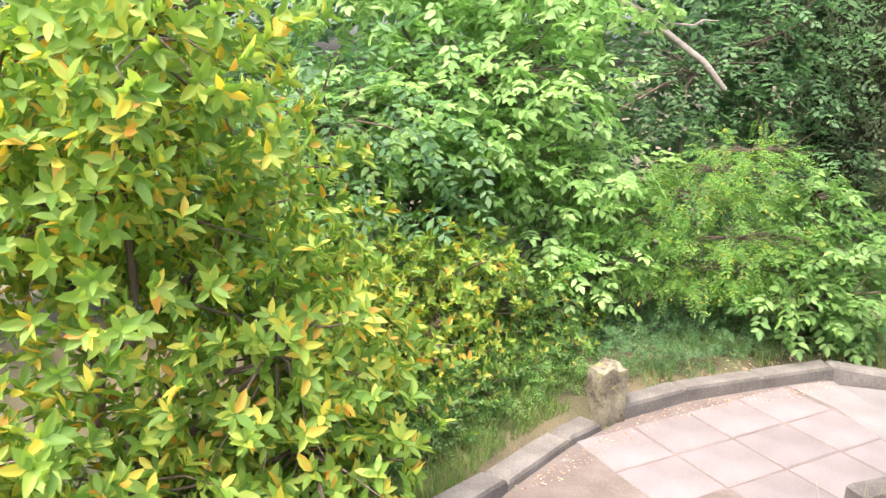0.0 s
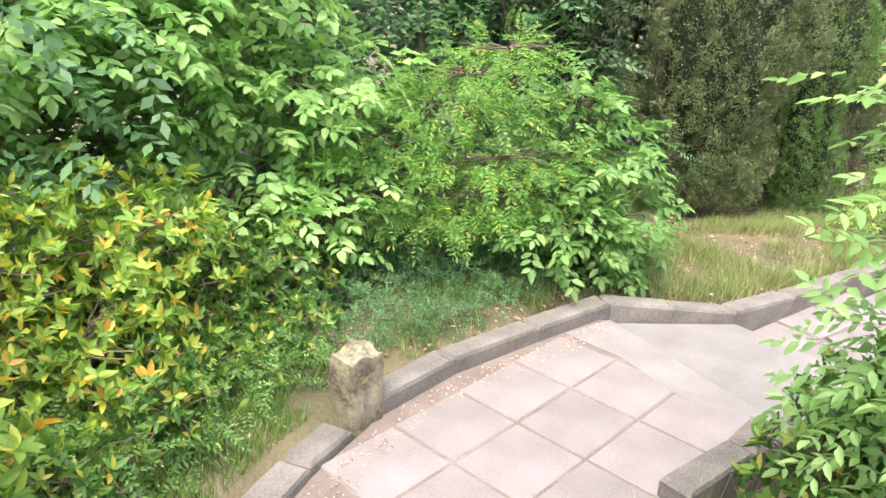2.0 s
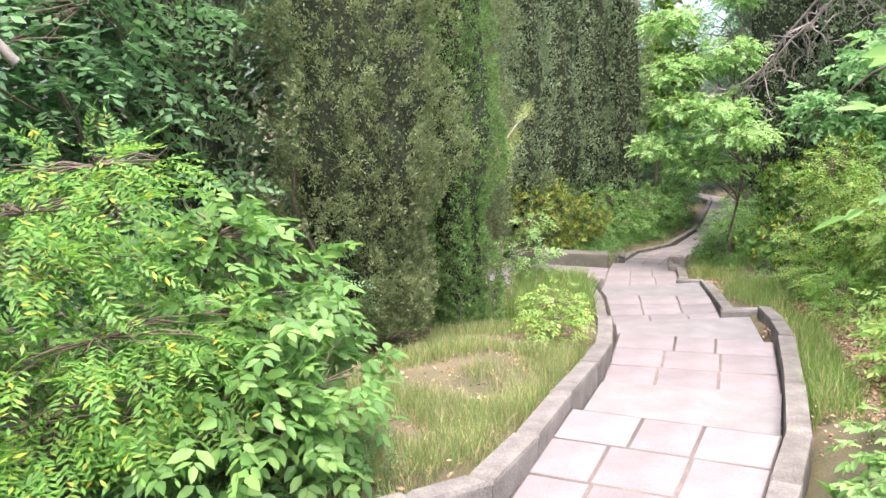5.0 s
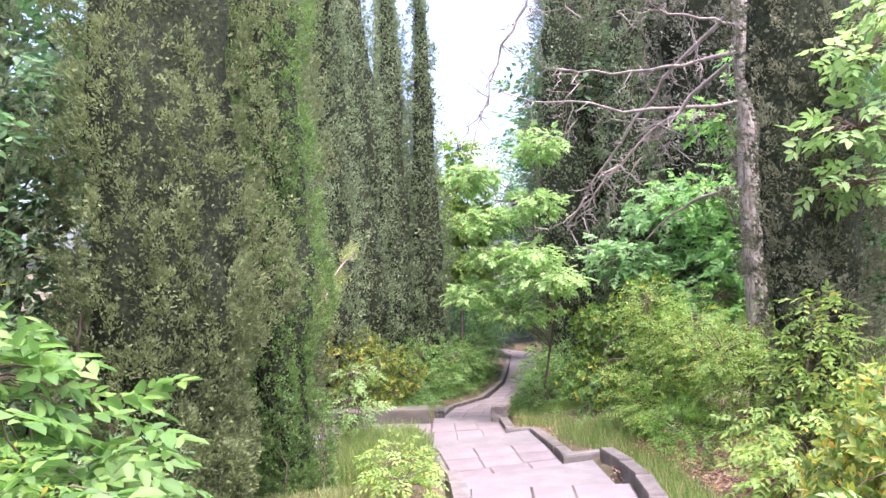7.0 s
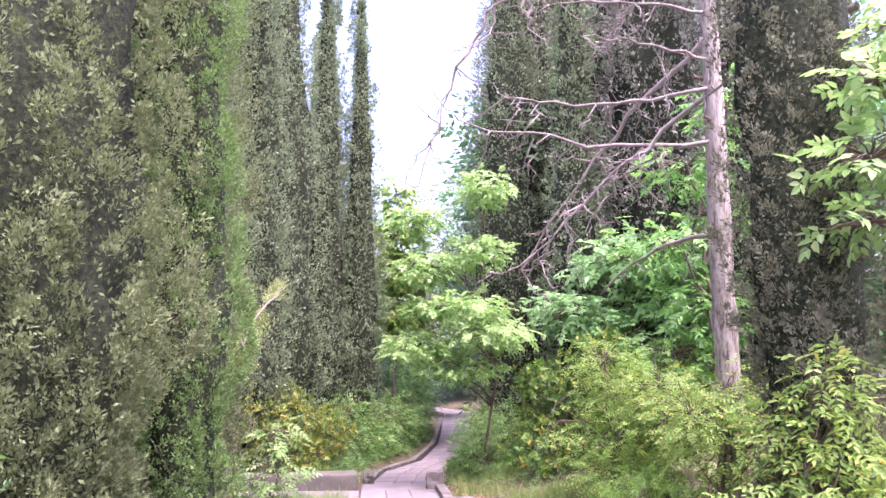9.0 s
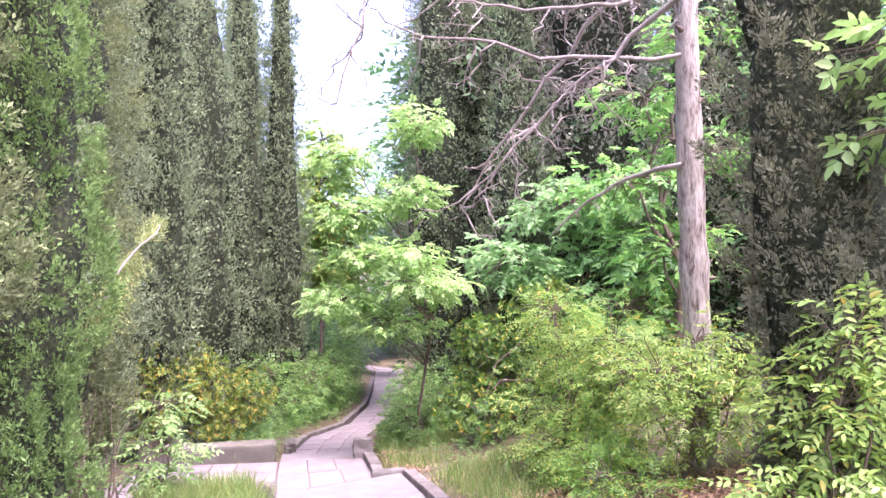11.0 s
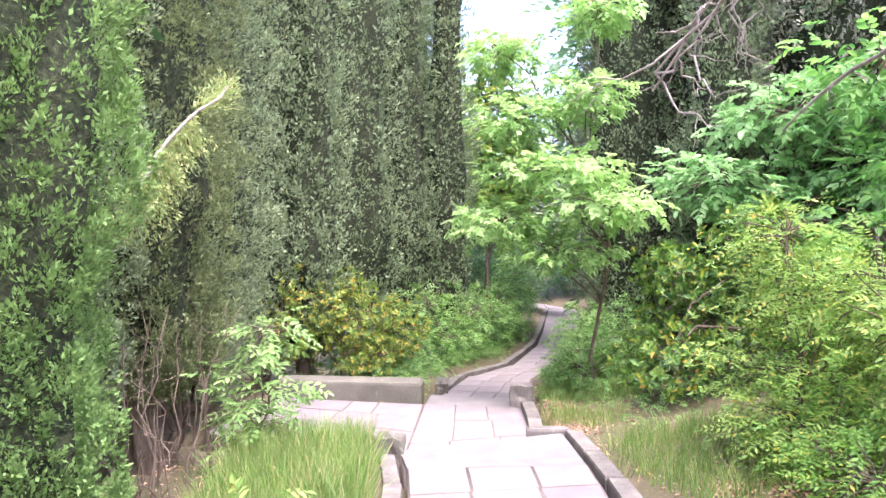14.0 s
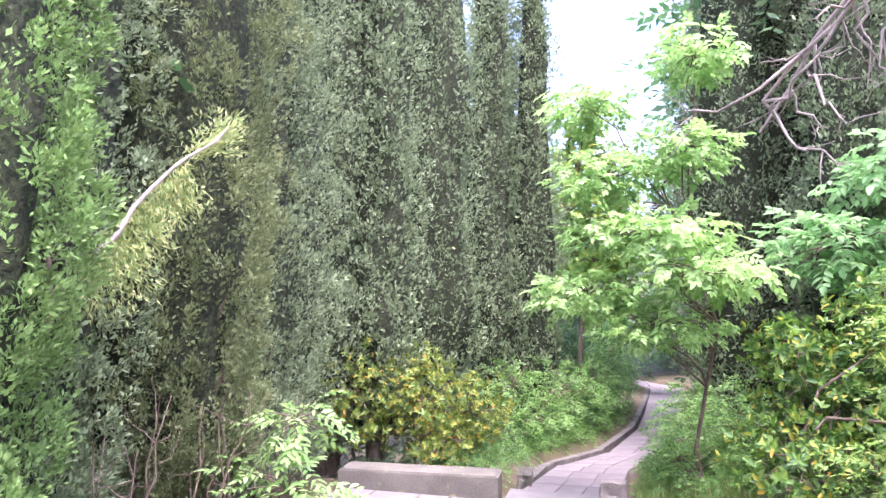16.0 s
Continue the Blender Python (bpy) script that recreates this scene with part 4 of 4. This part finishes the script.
leafy("pale_shrub", "low shrub with pale green lobed leaves over the kerb", "shrub", at(5.15, 3.55),
      [(0, 0, 0.25, 0.4, 0.32, 0.22), (-0.3, -0.2, 0.3, 0.35, 0.3, 0.25), (0.25, -0.25, 0.4, 0.35, 0.3, 0.25)],
      "palm", 240, 0.05, PALE, 55, 0.012, "shrubs by the path", 3)
leafy("fern_clump", "bright green ferny plants on the bank above the kerb", "fern", at(10.0, 4.85),
      [(0, 0, 0.25, 0.5, 0.35, 0.25), (0.7, 0.25, 0.3, 0.5, 0.35, 0.3), (-0.5, -0.25, 0.2, 0.35, 0.3, 0.2), (1.1, 0.2, 0.55, 0.4, 0.35, 0.35)],
      "fern", 620, 0.07, FEATHER, 56, 0.01, "", 4)
leafy("green_shrub", "mid-green shrub on the leaf-strewn slope", "shrub", at(9.5, 3.0),
      [(0, 0, 0.5, 0.55, 0.5, 0.42), (0.5, -0.3, 0.75, 0.55, 0.5, 0.45), (-0.4, -0.4, 0.4, 0.5, 0.5, 0.35), (1.1, -0.6, 0.6, 0.6, 0.5, 0.5)],
      "feather", 420, 0.075, FEATHER, 49, 0.016, "shrubs by the path", 4)
leafy("overhanging_tree", "tree branch with pale green lobed leaves over the slope", "tree", at(8.1, 2.1),
      [(-0.4, 1.15, 2.05, 0.4, 0.35, 0.12), (-0.4, 1.15, 2.45, 0.55, 0.4, 0.15), (-0.45, 1.1, 2.95, 0.45, 0.35, 0.2), (0.1, 0.5, 3.4, 0.8, 0.7, 0.3)],
      "palm", 270, 0.066, PALE, 47, 0.035, "young trees")
leafy("green_shrub", "dense mid-green shrub at the edge of the far path", "shrub", at(15.3, 8.15),
      [(0, 0, 0.35, 0.55, 0.4, 0.35), (0.9, 0.25, 0.4, 0.6, 0.4, 0.4), (1.8, 0.45, 0.45, 0.6, 0.45, 0.45), (0.6, -0.5, 0.7, 0.8, 0.5, 0.6), (-0.6, -0.35, 0.35, 0.5, 0.4, 0.35), (2.9, 0.6, 0.5, 0.7, 0.5, 0.5)],
      "pinnate", 1300, 0.06, MID_LEAF, 50, 0.014, "shrubs by the path", 4, cheap=True)
cypress("cypress", "dark brownish cypress with bare stems on the slope", at(8.45, 3.58), 12.0, 0.54, CYPRESS_BROWN, 51, 2500, 0.45, clump=0.058, leaf=0.040, dense=1.7, k=38)
copy_thing(cy4, pose(*at(19.0, 8.3), 0, 0, 60))
copy_thing(cy5, pose(*at(17.4, 6.6), 0, 0, 260))
copy_thing(cy5, pose(*at(19.6, 5.6), 0, 0, 310))
cy6 = cypress("cypress", "broad greyish brown cypress far up the slope", at(20.5, 7.9), 13.0, 1.45, CYPRESS_GREY, 52, 1700, 0.5, clump=0.15, leaf=0.10, dense=1.1, k=16, taper=1.2)
for x, y, a in ((18.4, 5.0, 20), (22.6, 9.2, 110), (21.0, 5.9, 200), (24.0, 7.3, 40), (16.2, 3.0, 300)):
    copy_thing(cy6, pose(*at(x, y), 0, 0, a))
leafy("blue_green_tree", "spreading blue-green broadleaf tree behind the shrubs", "tree", at(16.6, 5.6),
      [(0, 0, 1.9, 1.2, 1.0, 0.6), (-0.3, 0.9, 2.5, 1.1, 0.9, 0.45), (0.3, -0.9, 2.6, 1.2, 1.0, 0.6), (0, 0, 3.4, 1.2, 1.1, 0.5), (-0.2, -0.3, 1.2, 1.2, 1.2, 0.4), (-0.8, -1.5, 2.4, 0.9, 0.8, 0.5), (-0.6, -1.2, 3.4, 0.9, 0.8, 0.5)],
      "palm", 1500, 0.10, MINT, 48, 0.06, "young trees")

leafy("lime_tree", "fresh green young tree standing behind the bare pine", "tree", at(13.6, 4.2),
      [(0, 0, 2.0, 1.0, 0.9, 0.5), (-0.3, 0.5, 2.9, 0.9, 0.8, 0.4), (0.3, -0.5, 3.3, 0.9, 0.8, 0.4), (0, 0.2, 4.0, 0.8, 0.8, 0.4), (0, -0.4, 4.8, 0.7, 0.7, 0.4), (0.2, 0.5, 1.3, 0.9, 0.8, 0.4)],
      "palm", 600, 0.080, FRESH, 62, 0.05, "young trees")

# bare pine with knots and dead branches
rng = np.random.default_rng(61)
pine = tagged(new("pine_tree"), "tall bare pine with pinkish grey bark and dead branches", "pine tree")
PX, PY = 10.85, 4.05
pz = soil(PX, PY)
pine.location = (PX, PY, pz)
g = Geo()
tr = np.array([(0, 0, -0.2), (0, 0, 0.8), (-0.05, 0.02, 1.8), (-0.1, 0.03, 2.8), (-0.16, 0.03, 3.8), (-0.25, 0.05, 5.5), (-0.4, 0.1, 8.5)])
zz = np.linspace(-0.2, 8.5, 40)
line = np.stack([np.interp(zz, tr[:, 2], tr[:, 0]), np.interp(zz, tr[:, 2], tr[:, 1]), zz], -1)
g.tube(line, np.interp(zz, [0, 3, 8.5], [0.14, 0.112, 0.06]) + rng.normal(0, 0.006, 40), 14)
part("trunk", g.mesh("trunk", PINE_BARK), pine)
for k in range(14):
    g = Geo()
    a, z0 = rng.uniform(0, 6.28), rng.uniform(1.4, 4.6)
    c = np.array([np.interp(z0, zz, line[:, 0]), np.interp(z0, zz, line[:, 1]), z0])
    d = np.array([math.cos(a), math.sin(a), 0.15])
    g.tube(c + np.outer([0.09, 0.125, 0.15 + rng.uniform(0, 0.05)], d), [0.035, 0.02, 0.01], 7)
    part("knot", g.mesh("knot", BARK), pine)


def dead_branch(a, b, r, sag, twigs, length):
    """A branch of the pine in world places, with its own bare twigs."""
    o = np.array([PX, PY, pz])
    pts = bent(rng, np.array(a) - o, np.array(b) - o, sag, 0.015, 12)
    g = Geo()
    g.tube(pts, np.linspace(r, r * 0.3, 12), 8)
    br = part("branch", g.mesh("branch", DEADWOOD), pine, "bare pale grey dead branch")
    for k in range(twigs):
        i = rng.integers(2, 12)
        d = unit(np.array([rng.normal(0, 0.5), rng.normal(0.3, 0.6), rng.normal(-0.35, 0.6)]))
        L = length * rng.uniform(0.4, 1.1)
        q = bent(rng, pts[i], pts[i] + d * L, -0.12, 0.07, 7)
        g = Geo()
        g.tube(q, np.linspace(r * 0.32 + 0.002, 0.0025, 7), 5)
        for m in range(3):
            j = rng.integers(2, 6)
            e = unit(d + rng.normal(0, 0.7, 3)) * L * rng.uniform(0.25, 0.5)
            g.tube(bent(rng, q[j], q[j] + e, -0.1, 0.08, 5), np.linspace(0.004, 0.0018, 5), 4)
        part("twig", g.mesh("twig", DEADWOOD), br)


dead_branch((10.62, 4.15, 2.39), (11.67, 5.45, 1.83), 0.028, 0.10, 2, 0.3)
dead_branch((8.56, 3.09, 3.86), (9.67, 4.20, 3.58), 0.036, 0.02, 4, 0.6)
dead_branch((9.67, 4.20, 3.58), (10.19, 6.10, 2.05), 0.026, 0.03, 24, 0.7)
dead_branch((10.6, 4.15, 4.5), (11.4, 6.37, 2.15), 0.032, 0.05, 12, 0.6)
dead_branch((10.5, 4.15, 3.35), (9.5, 6.55, 3.55), 0.024, -0.05, 14, 0.6)
dead_branch((10.45, 4.15, 3.9), (10.0, 6.2, 3.9), 0.026, -0.05, 12, 0.7)
dead_branch((9.6, 3.4, 5.0), (9.6, 6.2, 4.75), 0.05, 0.03, 14, 0.8)
dead_branch((9.6, 6.2, 4.75), (9.5, 7.0, 2.9), 0.022, 0.10, 10, 0.5)
dead_branch((10.4, 4.15, 4.7), (10.8, 6.0, 5.2), 0.022, 0.05, 12, 0.8)
dead_branch((10.4, 4.15, 4.2), (9.6, 5.3, 4.3), 0.02, 0.03, 10, 0.8)

# dry stems standing at the foot of the cypresses
for k in range(26):
    x = 7.2 + rng.uniform(0, 2.6)
    y = 7.65 + (x - 7.2) * 0.62 + rng.uniform(-0.1, 0.5)
    hgt = rng.uniform(0.35, 1.3)
    stick = new("dry_stem")
    stick.location = at(x, y)
    tagged(stick, "thin bare dry stem at the foot of the cypresses", "stem", "dry stems below the cypresses")
    g = Geo()
    q = bent(rng, (0, 0, -0.05), (rng.normal(0, 0.14) * hgt, rng.normal(0, 0.14) * hgt, hgt), 0, 0.03, 7)
    g.tube(q, np.linspace(rng.uniform(0.006, 0.013), 0.003, 7), 5)
    part("stalk", g.mesh("stalk", BARK), stick)
    g = Geo()
    for m in range(4):
        j = rng.integers(2, 6)
        g.tube(bent(rng, q[j], q[j] + unit(rng.normal(0, 1, 3) + np.array([0, 0, 0.5])) * hgt * rng.uniform(0.12, 0.35), -0.05, 0.06, 4), np.linspace(0.004, 0.0015, 4), 4)
    part("side_twig", g.mesh("side_twig", BARK), stick, kind="stuff")

# broken yellow cypress branch
snag = tagged(new("broken_branch"), "broken cypress branch with yellowing needles", "branch")
pts = bent(rng, (7.98, 8.16, 1.23), (8.52, 8.06, 1.82), 0.05, 0.02, 8)
g = Geo()
g.tube(pts + np.array([-0.02, -0.06, 0.02]), np.linspace(0.013, 0.005, 8), 7)
part("stem", g.mesh("stem", DEADWOOD), snag, "bare pale stem")
n = 230
i = rng.uniform(0.0, 1, n)
base = np.stack([np.interp(i, np.linspace(0, 1, 8), pts[:, c]) for c in range(3)], -1)
A = np.array([0.25, 0.05, -0.8]) + rng.normal(0, 0.3, (n, 3)) + np.array([0.35, 0, 1.5]) * (i[:, None] > 0.72)
Q = (base[:, None] + unit(A)[:, None] * rng.uniform(0, 0.24, (n, 16, 1)) * (1.15 - 0.6 * i)[:, None, None]).reshape(-1, 3) + rng.normal(0, 0.015, (n * 16, 3))
A2 = np.repeat(A, 16, 0) + rng.normal(0, 0.45, (n * 16, 3))
V, F = kites(Q, A2, rng.normal(0, 1, Q.shape), rng.uniform(0.02, 0.045, len(Q)), 0.0042)
part("needles", mesh_of("needles", V, F, YELLOW_SPRAY), snag, "yellowing needles", "stuff")


# ---------------------------------------------------------------- grass, ground cover, litter
def band(rng, pts, n, near, far):
    """n places beside a line: between near and far metres to its left (minus: right)."""
    pts = np.array(pts, float)
    seg = np.linalg.norm(np.diff(pts, axis=0), axis=1)
    t = rng.uniform(0, seg.sum(), n)
    cum = np.concatenate([[0], np.cumsum(seg)])
    k = np.clip(np.searchsorted(cum, t) - 1, 0, len(seg) - 1)
    f = ((t - cum[k]) / seg[k])[:, None]
    d = unit(pts[k + 1] - pts[k])
    nrm = np.stack([-d[:, 1], d[:, 0]], -1)
    w = near + (far - near) * rng.uniform(0, 1, (n, 1))
    return pts[k] + (pts[k + 1] - pts[k]) * f + nrm * w


def clumped(rng, xy, amount, scale):
    v = np.array([noise.noise(Vector((a * scale, b * scale, 7.7))) for a, b in xy.tolist()])
    return xy[v + rng.uniform(-0.25, 0.25, len(v)) > amount]


def grass(name, label, xy, height, mat, seed, width=0.006):
    rng = np.random.default_rng(seed)
    n = len(xy)
    P = np.column_stack([xy, ground_z(xy[:, 0], xy[:, 1]) - 0.01])
    A = unit(np.array([0, 0, 1.0]) + rng.normal(0, 0.25, (n, 3)))
    S = unit(np.cross(A, rng.normal(0, 1, (n, 3)))) * (width * rng.uniform(0.7, 1.4, (n, 1)) * 0.5)
    bow = unit(np.cross(A, S)) * rng.uniform(0.05, 0.45, (n, 1))
    L = height * rng.uniform(0.4, 1.2, (n, 1))
    m, e = P + A * L * 0.55 + bow * L * 0.25, P + A * L * 0.95 + bow * L
    V = np.stack([P - S, P + S, m + S * 0.8, m - S * 0.8, e + S * 0.15, e - S * 0.15], 1).reshape(-1, 3)
    i = np.arange(n)[:, None] * 6
    F = np.concatenate([i + np.array([[0, 1, 2, 3]]), i + np.array([[3, 2, 4, 5]])])
    return tagged(new(name, mesh_of(name, V, F, mat)), label, "grass", kind="stuff")


def cover(name, label, xy, kind, size, lift, mat, seed):
    rng = np.random.default_rng(seed)
    P = np.column_stack([xy, ground_z(xy[:, 0], xy[:, 1]) + rng.uniform(0.02, lift, len(xy))])
    D = unit(np.array([0, 0, 0.7]) + rng.normal(0, 0.6, P.shape))
    V, F = spray_leaves(rng, P, D, kind, size)
    V[:, 2] = np.maximum(V[:, 2], np.repeat(P[:, 2], len(V) // len(P)) - lift)
    return tagged(new(name, mesh_of(name, V, F, mat)), label, "ground cover", kind="stuff")


def litter(name, label, xy, seed, size=0.05, mat=None, lift=0.012):
    rng = np.random.default_rng(seed)
    n = len(xy)
    P = np.column_stack([xy, ground_z(xy[:, 0], xy[:, 1]) + rng.uniform(0.002, lift, n)])
    A = rng.normal(0, 1, (n, 3)) * np.array([1, 1, 0.25])
    N = np.array([0, 0, 1.0]) + rng.normal(0, 0.35, (n, 3))
    L = size * rng.uniform(0.5, 1.2, n)
    V, F = blades(P, A, N, L, L * 0.5, 0.1, 0.5)
    return tagged(new(name, mesh_of(name, V, F, mat or LITTER)), label, "leaf litter", kind="stuff")


rng = np.random.default_rng(81)
HILL = [(5.8, 4.28), (6.9, 4.60), (8.4, 5.08), (9.2, 5.38), (9.98, 5.86), (10.66, 6.50), (11.9, 7.18), (12.9, 7.95), (13.7, 8.33), (15.0, 8.7), (17.0, 9.3), (21.0, 10.2), (26, 11.7)]
VALLEY = [(1.3, 4.95), (2.39, 5.36), (3.0, 5.55), (3.5, 5.4), (4.55, 5.48), (5.39, 5.76), (6.3, 6.04), (6.95, 6.26), (7.9, 6.8), (8.35, 7.05), (9.0, 7.4), (9.85, 7.9), (10.5, 8.35)]
xy = np.concatenate([band(rng, HILL[4:], 26000, -0.16, -1.4), band(rng, HILL[:5], 4000, -0.16, -0.5)])
grass("grass", "long fresh grass on the bank above the kerb", clumped(rng, xy, -0.05, 1.1), 0.22, GRASS, 82, 0.006)
xy = band(rng, VALLEY[3:9], 34000, 0.05, 1.7)
grass("grass", "short dry grass between kerb and cypresses", clumped(rng, xy, -0.12, 1.8), 0.15, DRY_GRASS, 83, 0.005)
xy = band(rng, VALLEY[9:], 11000, 0.03, 1.0)
grass("grass", "tall bright grass tuft beside the kerb", xy, 0.34, GRASS, 84, 0.006)
xy = band(rng, VALLEY[:4], 3200, 0.02, 0.7)
grass("grass", "shaded thin grass below the young trees", clumped(rng, xy, 0.05, 2.5), 0.15, GRASS, 85, 0.005)
xy = band(rng, [(-0.6, 3.0), (0.2, 3.95), (0.65, 4.45), (1.2, 4.95)], 9000, 0.18, 1.1)
grass("grass", "grass tufts beside the kerb at the stone post", clumped(rng, xy, -0.35, 2.5), 0.2, GRASS, 86, 0.006)
xy = np.column_stack([rng.uniform(2.0, 3.0, 420), rng.uniform(3.15, 3.55, 420)])
grass("grass", "sparse dry grass stalks at the end of the kerb", xy, 0.36, DRY_GRASS, 99, 0.004)
xy = band(rng, [(-0.3, 2.7), (0.05, 3.3), (0.37, 3.81), (0.81, 4.32), (1.0, 4.5)], 6000, 0.19, 0.6)
grass("grass", "short grass along the foot of the kerb", clumped(rng, xy, -0.3, 2.5), 0.12, GRASS, 97, 0.005)
xy = band(rng, [(-1.0, 2.6), (0.0, 4.0), (0.6, 4.6), (1.15, 5.05)], 2500, 0.0, 1.1)
cover("ground_cover", "mixed leafy weeds beside the stone post", xy, "fern", 0.05, 0.26, MID_LEAF, 93)
xy = band(rng, HILL[4:], 2600, -0.7, -2.6)
cover("ground_cover", "low leafy ground cover on the bank", clumped(rng, xy, -0.15, 0.8), "fern", 0.05, 0.2, FRESH, 87)
xy = band(rng, [(13.4, 11.6), (15.0, 10.4), (16.4, 10.8), (18.3, 10.9), (21.4, 11.6), (24, 12.5)], 2600, 0.0, 1.6)
cover("ground_cover", "dark leafy ground cover below the shrubs", xy, "fern", 0.055, 0.25, DARK_LEAF, 88)
xy = band(rng, [(13.9, 9.9), (14.9, 10.2), (16.4, 10.6), (18.3, 10.62), (21.4, 11.25), (24, 12.05)], 1500, 0.0, 0.7)
cover("ground_cover", "leafy weeds behind the far kerb", xy, "fern", 0.06, 0.22, MID_LEAF, 94)
xy = band(rng, [(13.9, 8.3), (14.4, 8.5), (16.9, 9.3), (18.7, 9.55), (21.5, 10.1), (24.3, 10.85)], 1500, -0.12, -1.0)
cover("ground_cover", "leafy weeds at the foot of the bank", xy, "fern", 0.05, 0.2, MID_LEAF, 95)
xy = band(rng, [(12.2, 7.5), (12.9, 7.85), (13.8, 8.25)], 1500, -0.05, -0.55)
litter("leaf_litter", "reddish dry leaves on bare soil behind the kerb", xy, 96, 0.03)
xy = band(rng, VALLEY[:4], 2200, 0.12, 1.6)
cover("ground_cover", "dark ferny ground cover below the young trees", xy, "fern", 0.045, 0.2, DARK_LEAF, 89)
xy = np.column_stack([rng.uniform(6.4, 10.6, 22000), rng.uniform(2.4, 5.5, 22000)])
litter("leaf_litter", "dry brown fallen leaves on the slope", clumped(rng, xy, -0.4, 0.7), 90, 0.04, lift=0.03)
xy = np.column_stack([rng.uniform(7.4, 10.6, 12000), rng.uniform(3.7, 5.9, 12000)])
xy = xy[xy[:, 1] < 4.95 + (xy[:, 0] - 8.4) * 0.46 - 0.1]
litter("leaf_litter", "pinkish brown fallen leaves above the kerb", xy, 98, 0.042, lift=0.03)
xy = band(rng, VALLEY, 5000, 0.0, 2.2)
litter("leaf_litter", "dry brown leaves behind the kerb", xy, 91, 0.04)
xy = band(rng, HILL, 4500, -0.15, -1.2)
litter("leaf_litter", "dry pinkish leaves beside the kerb", xy, 92, 0.04)

xy = band(rng, [(0.4, 3.85), (0.85, 4.3), (1.32, 4.72), (1.74, 4.93), (2.39, 5.15), (2.95, 5.33)], 420, -0.01, -0.17)
n = len(xy)
L = rng.uniform(0.008, 0.026, n)
V, F = blades(np.column_stack([xy, rng.uniform(0.003, 0.012, n)]), rng.normal(0, 1, (n, 3)) * np.array([1, 1, 0.1]), np.array([0, 0, 1.0]) + rng.normal(0, 0.2, (n, 3)), L, L * 0.5, 0.1, 0.4)
tagged(new("leaf_litter", mesh_of("leaf_litter", V, F, LITTER)), "small reddish leaf scraps along the kerb foot", "leaf litter", kind="stuff")

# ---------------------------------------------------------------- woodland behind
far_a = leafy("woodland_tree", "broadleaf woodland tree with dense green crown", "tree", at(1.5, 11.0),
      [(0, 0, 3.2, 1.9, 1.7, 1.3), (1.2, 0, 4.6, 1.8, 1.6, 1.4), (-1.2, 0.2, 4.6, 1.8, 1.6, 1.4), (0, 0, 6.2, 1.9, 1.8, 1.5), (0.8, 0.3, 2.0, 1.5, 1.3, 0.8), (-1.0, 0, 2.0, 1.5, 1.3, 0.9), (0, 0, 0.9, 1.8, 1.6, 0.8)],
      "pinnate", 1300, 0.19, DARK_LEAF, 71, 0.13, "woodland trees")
for k, (x, y, s) in enumerate([(-3, 9.5, 1), (4.8, 11.5, 1), (8, 13, 1.1), (13, 15.5, 1.2), (24, 17, 1.1), (30, 17.5, 1.1), (36, 14, 1.3), (30, 9, 1.0), (25, 6.5, 0.9), (20, 3.5, 1.0), (16, 2, 0.9), (-6, 6, 0.9), (22.5, 6.6, 1.45), (24.5, 8.4, 1.4), (23.0, 4.4, 1.5)]):
    t = copy_thing(far_a, pose(*at(x, y), 0, 0, 57 * k))
    t.scale = (s, s, s)
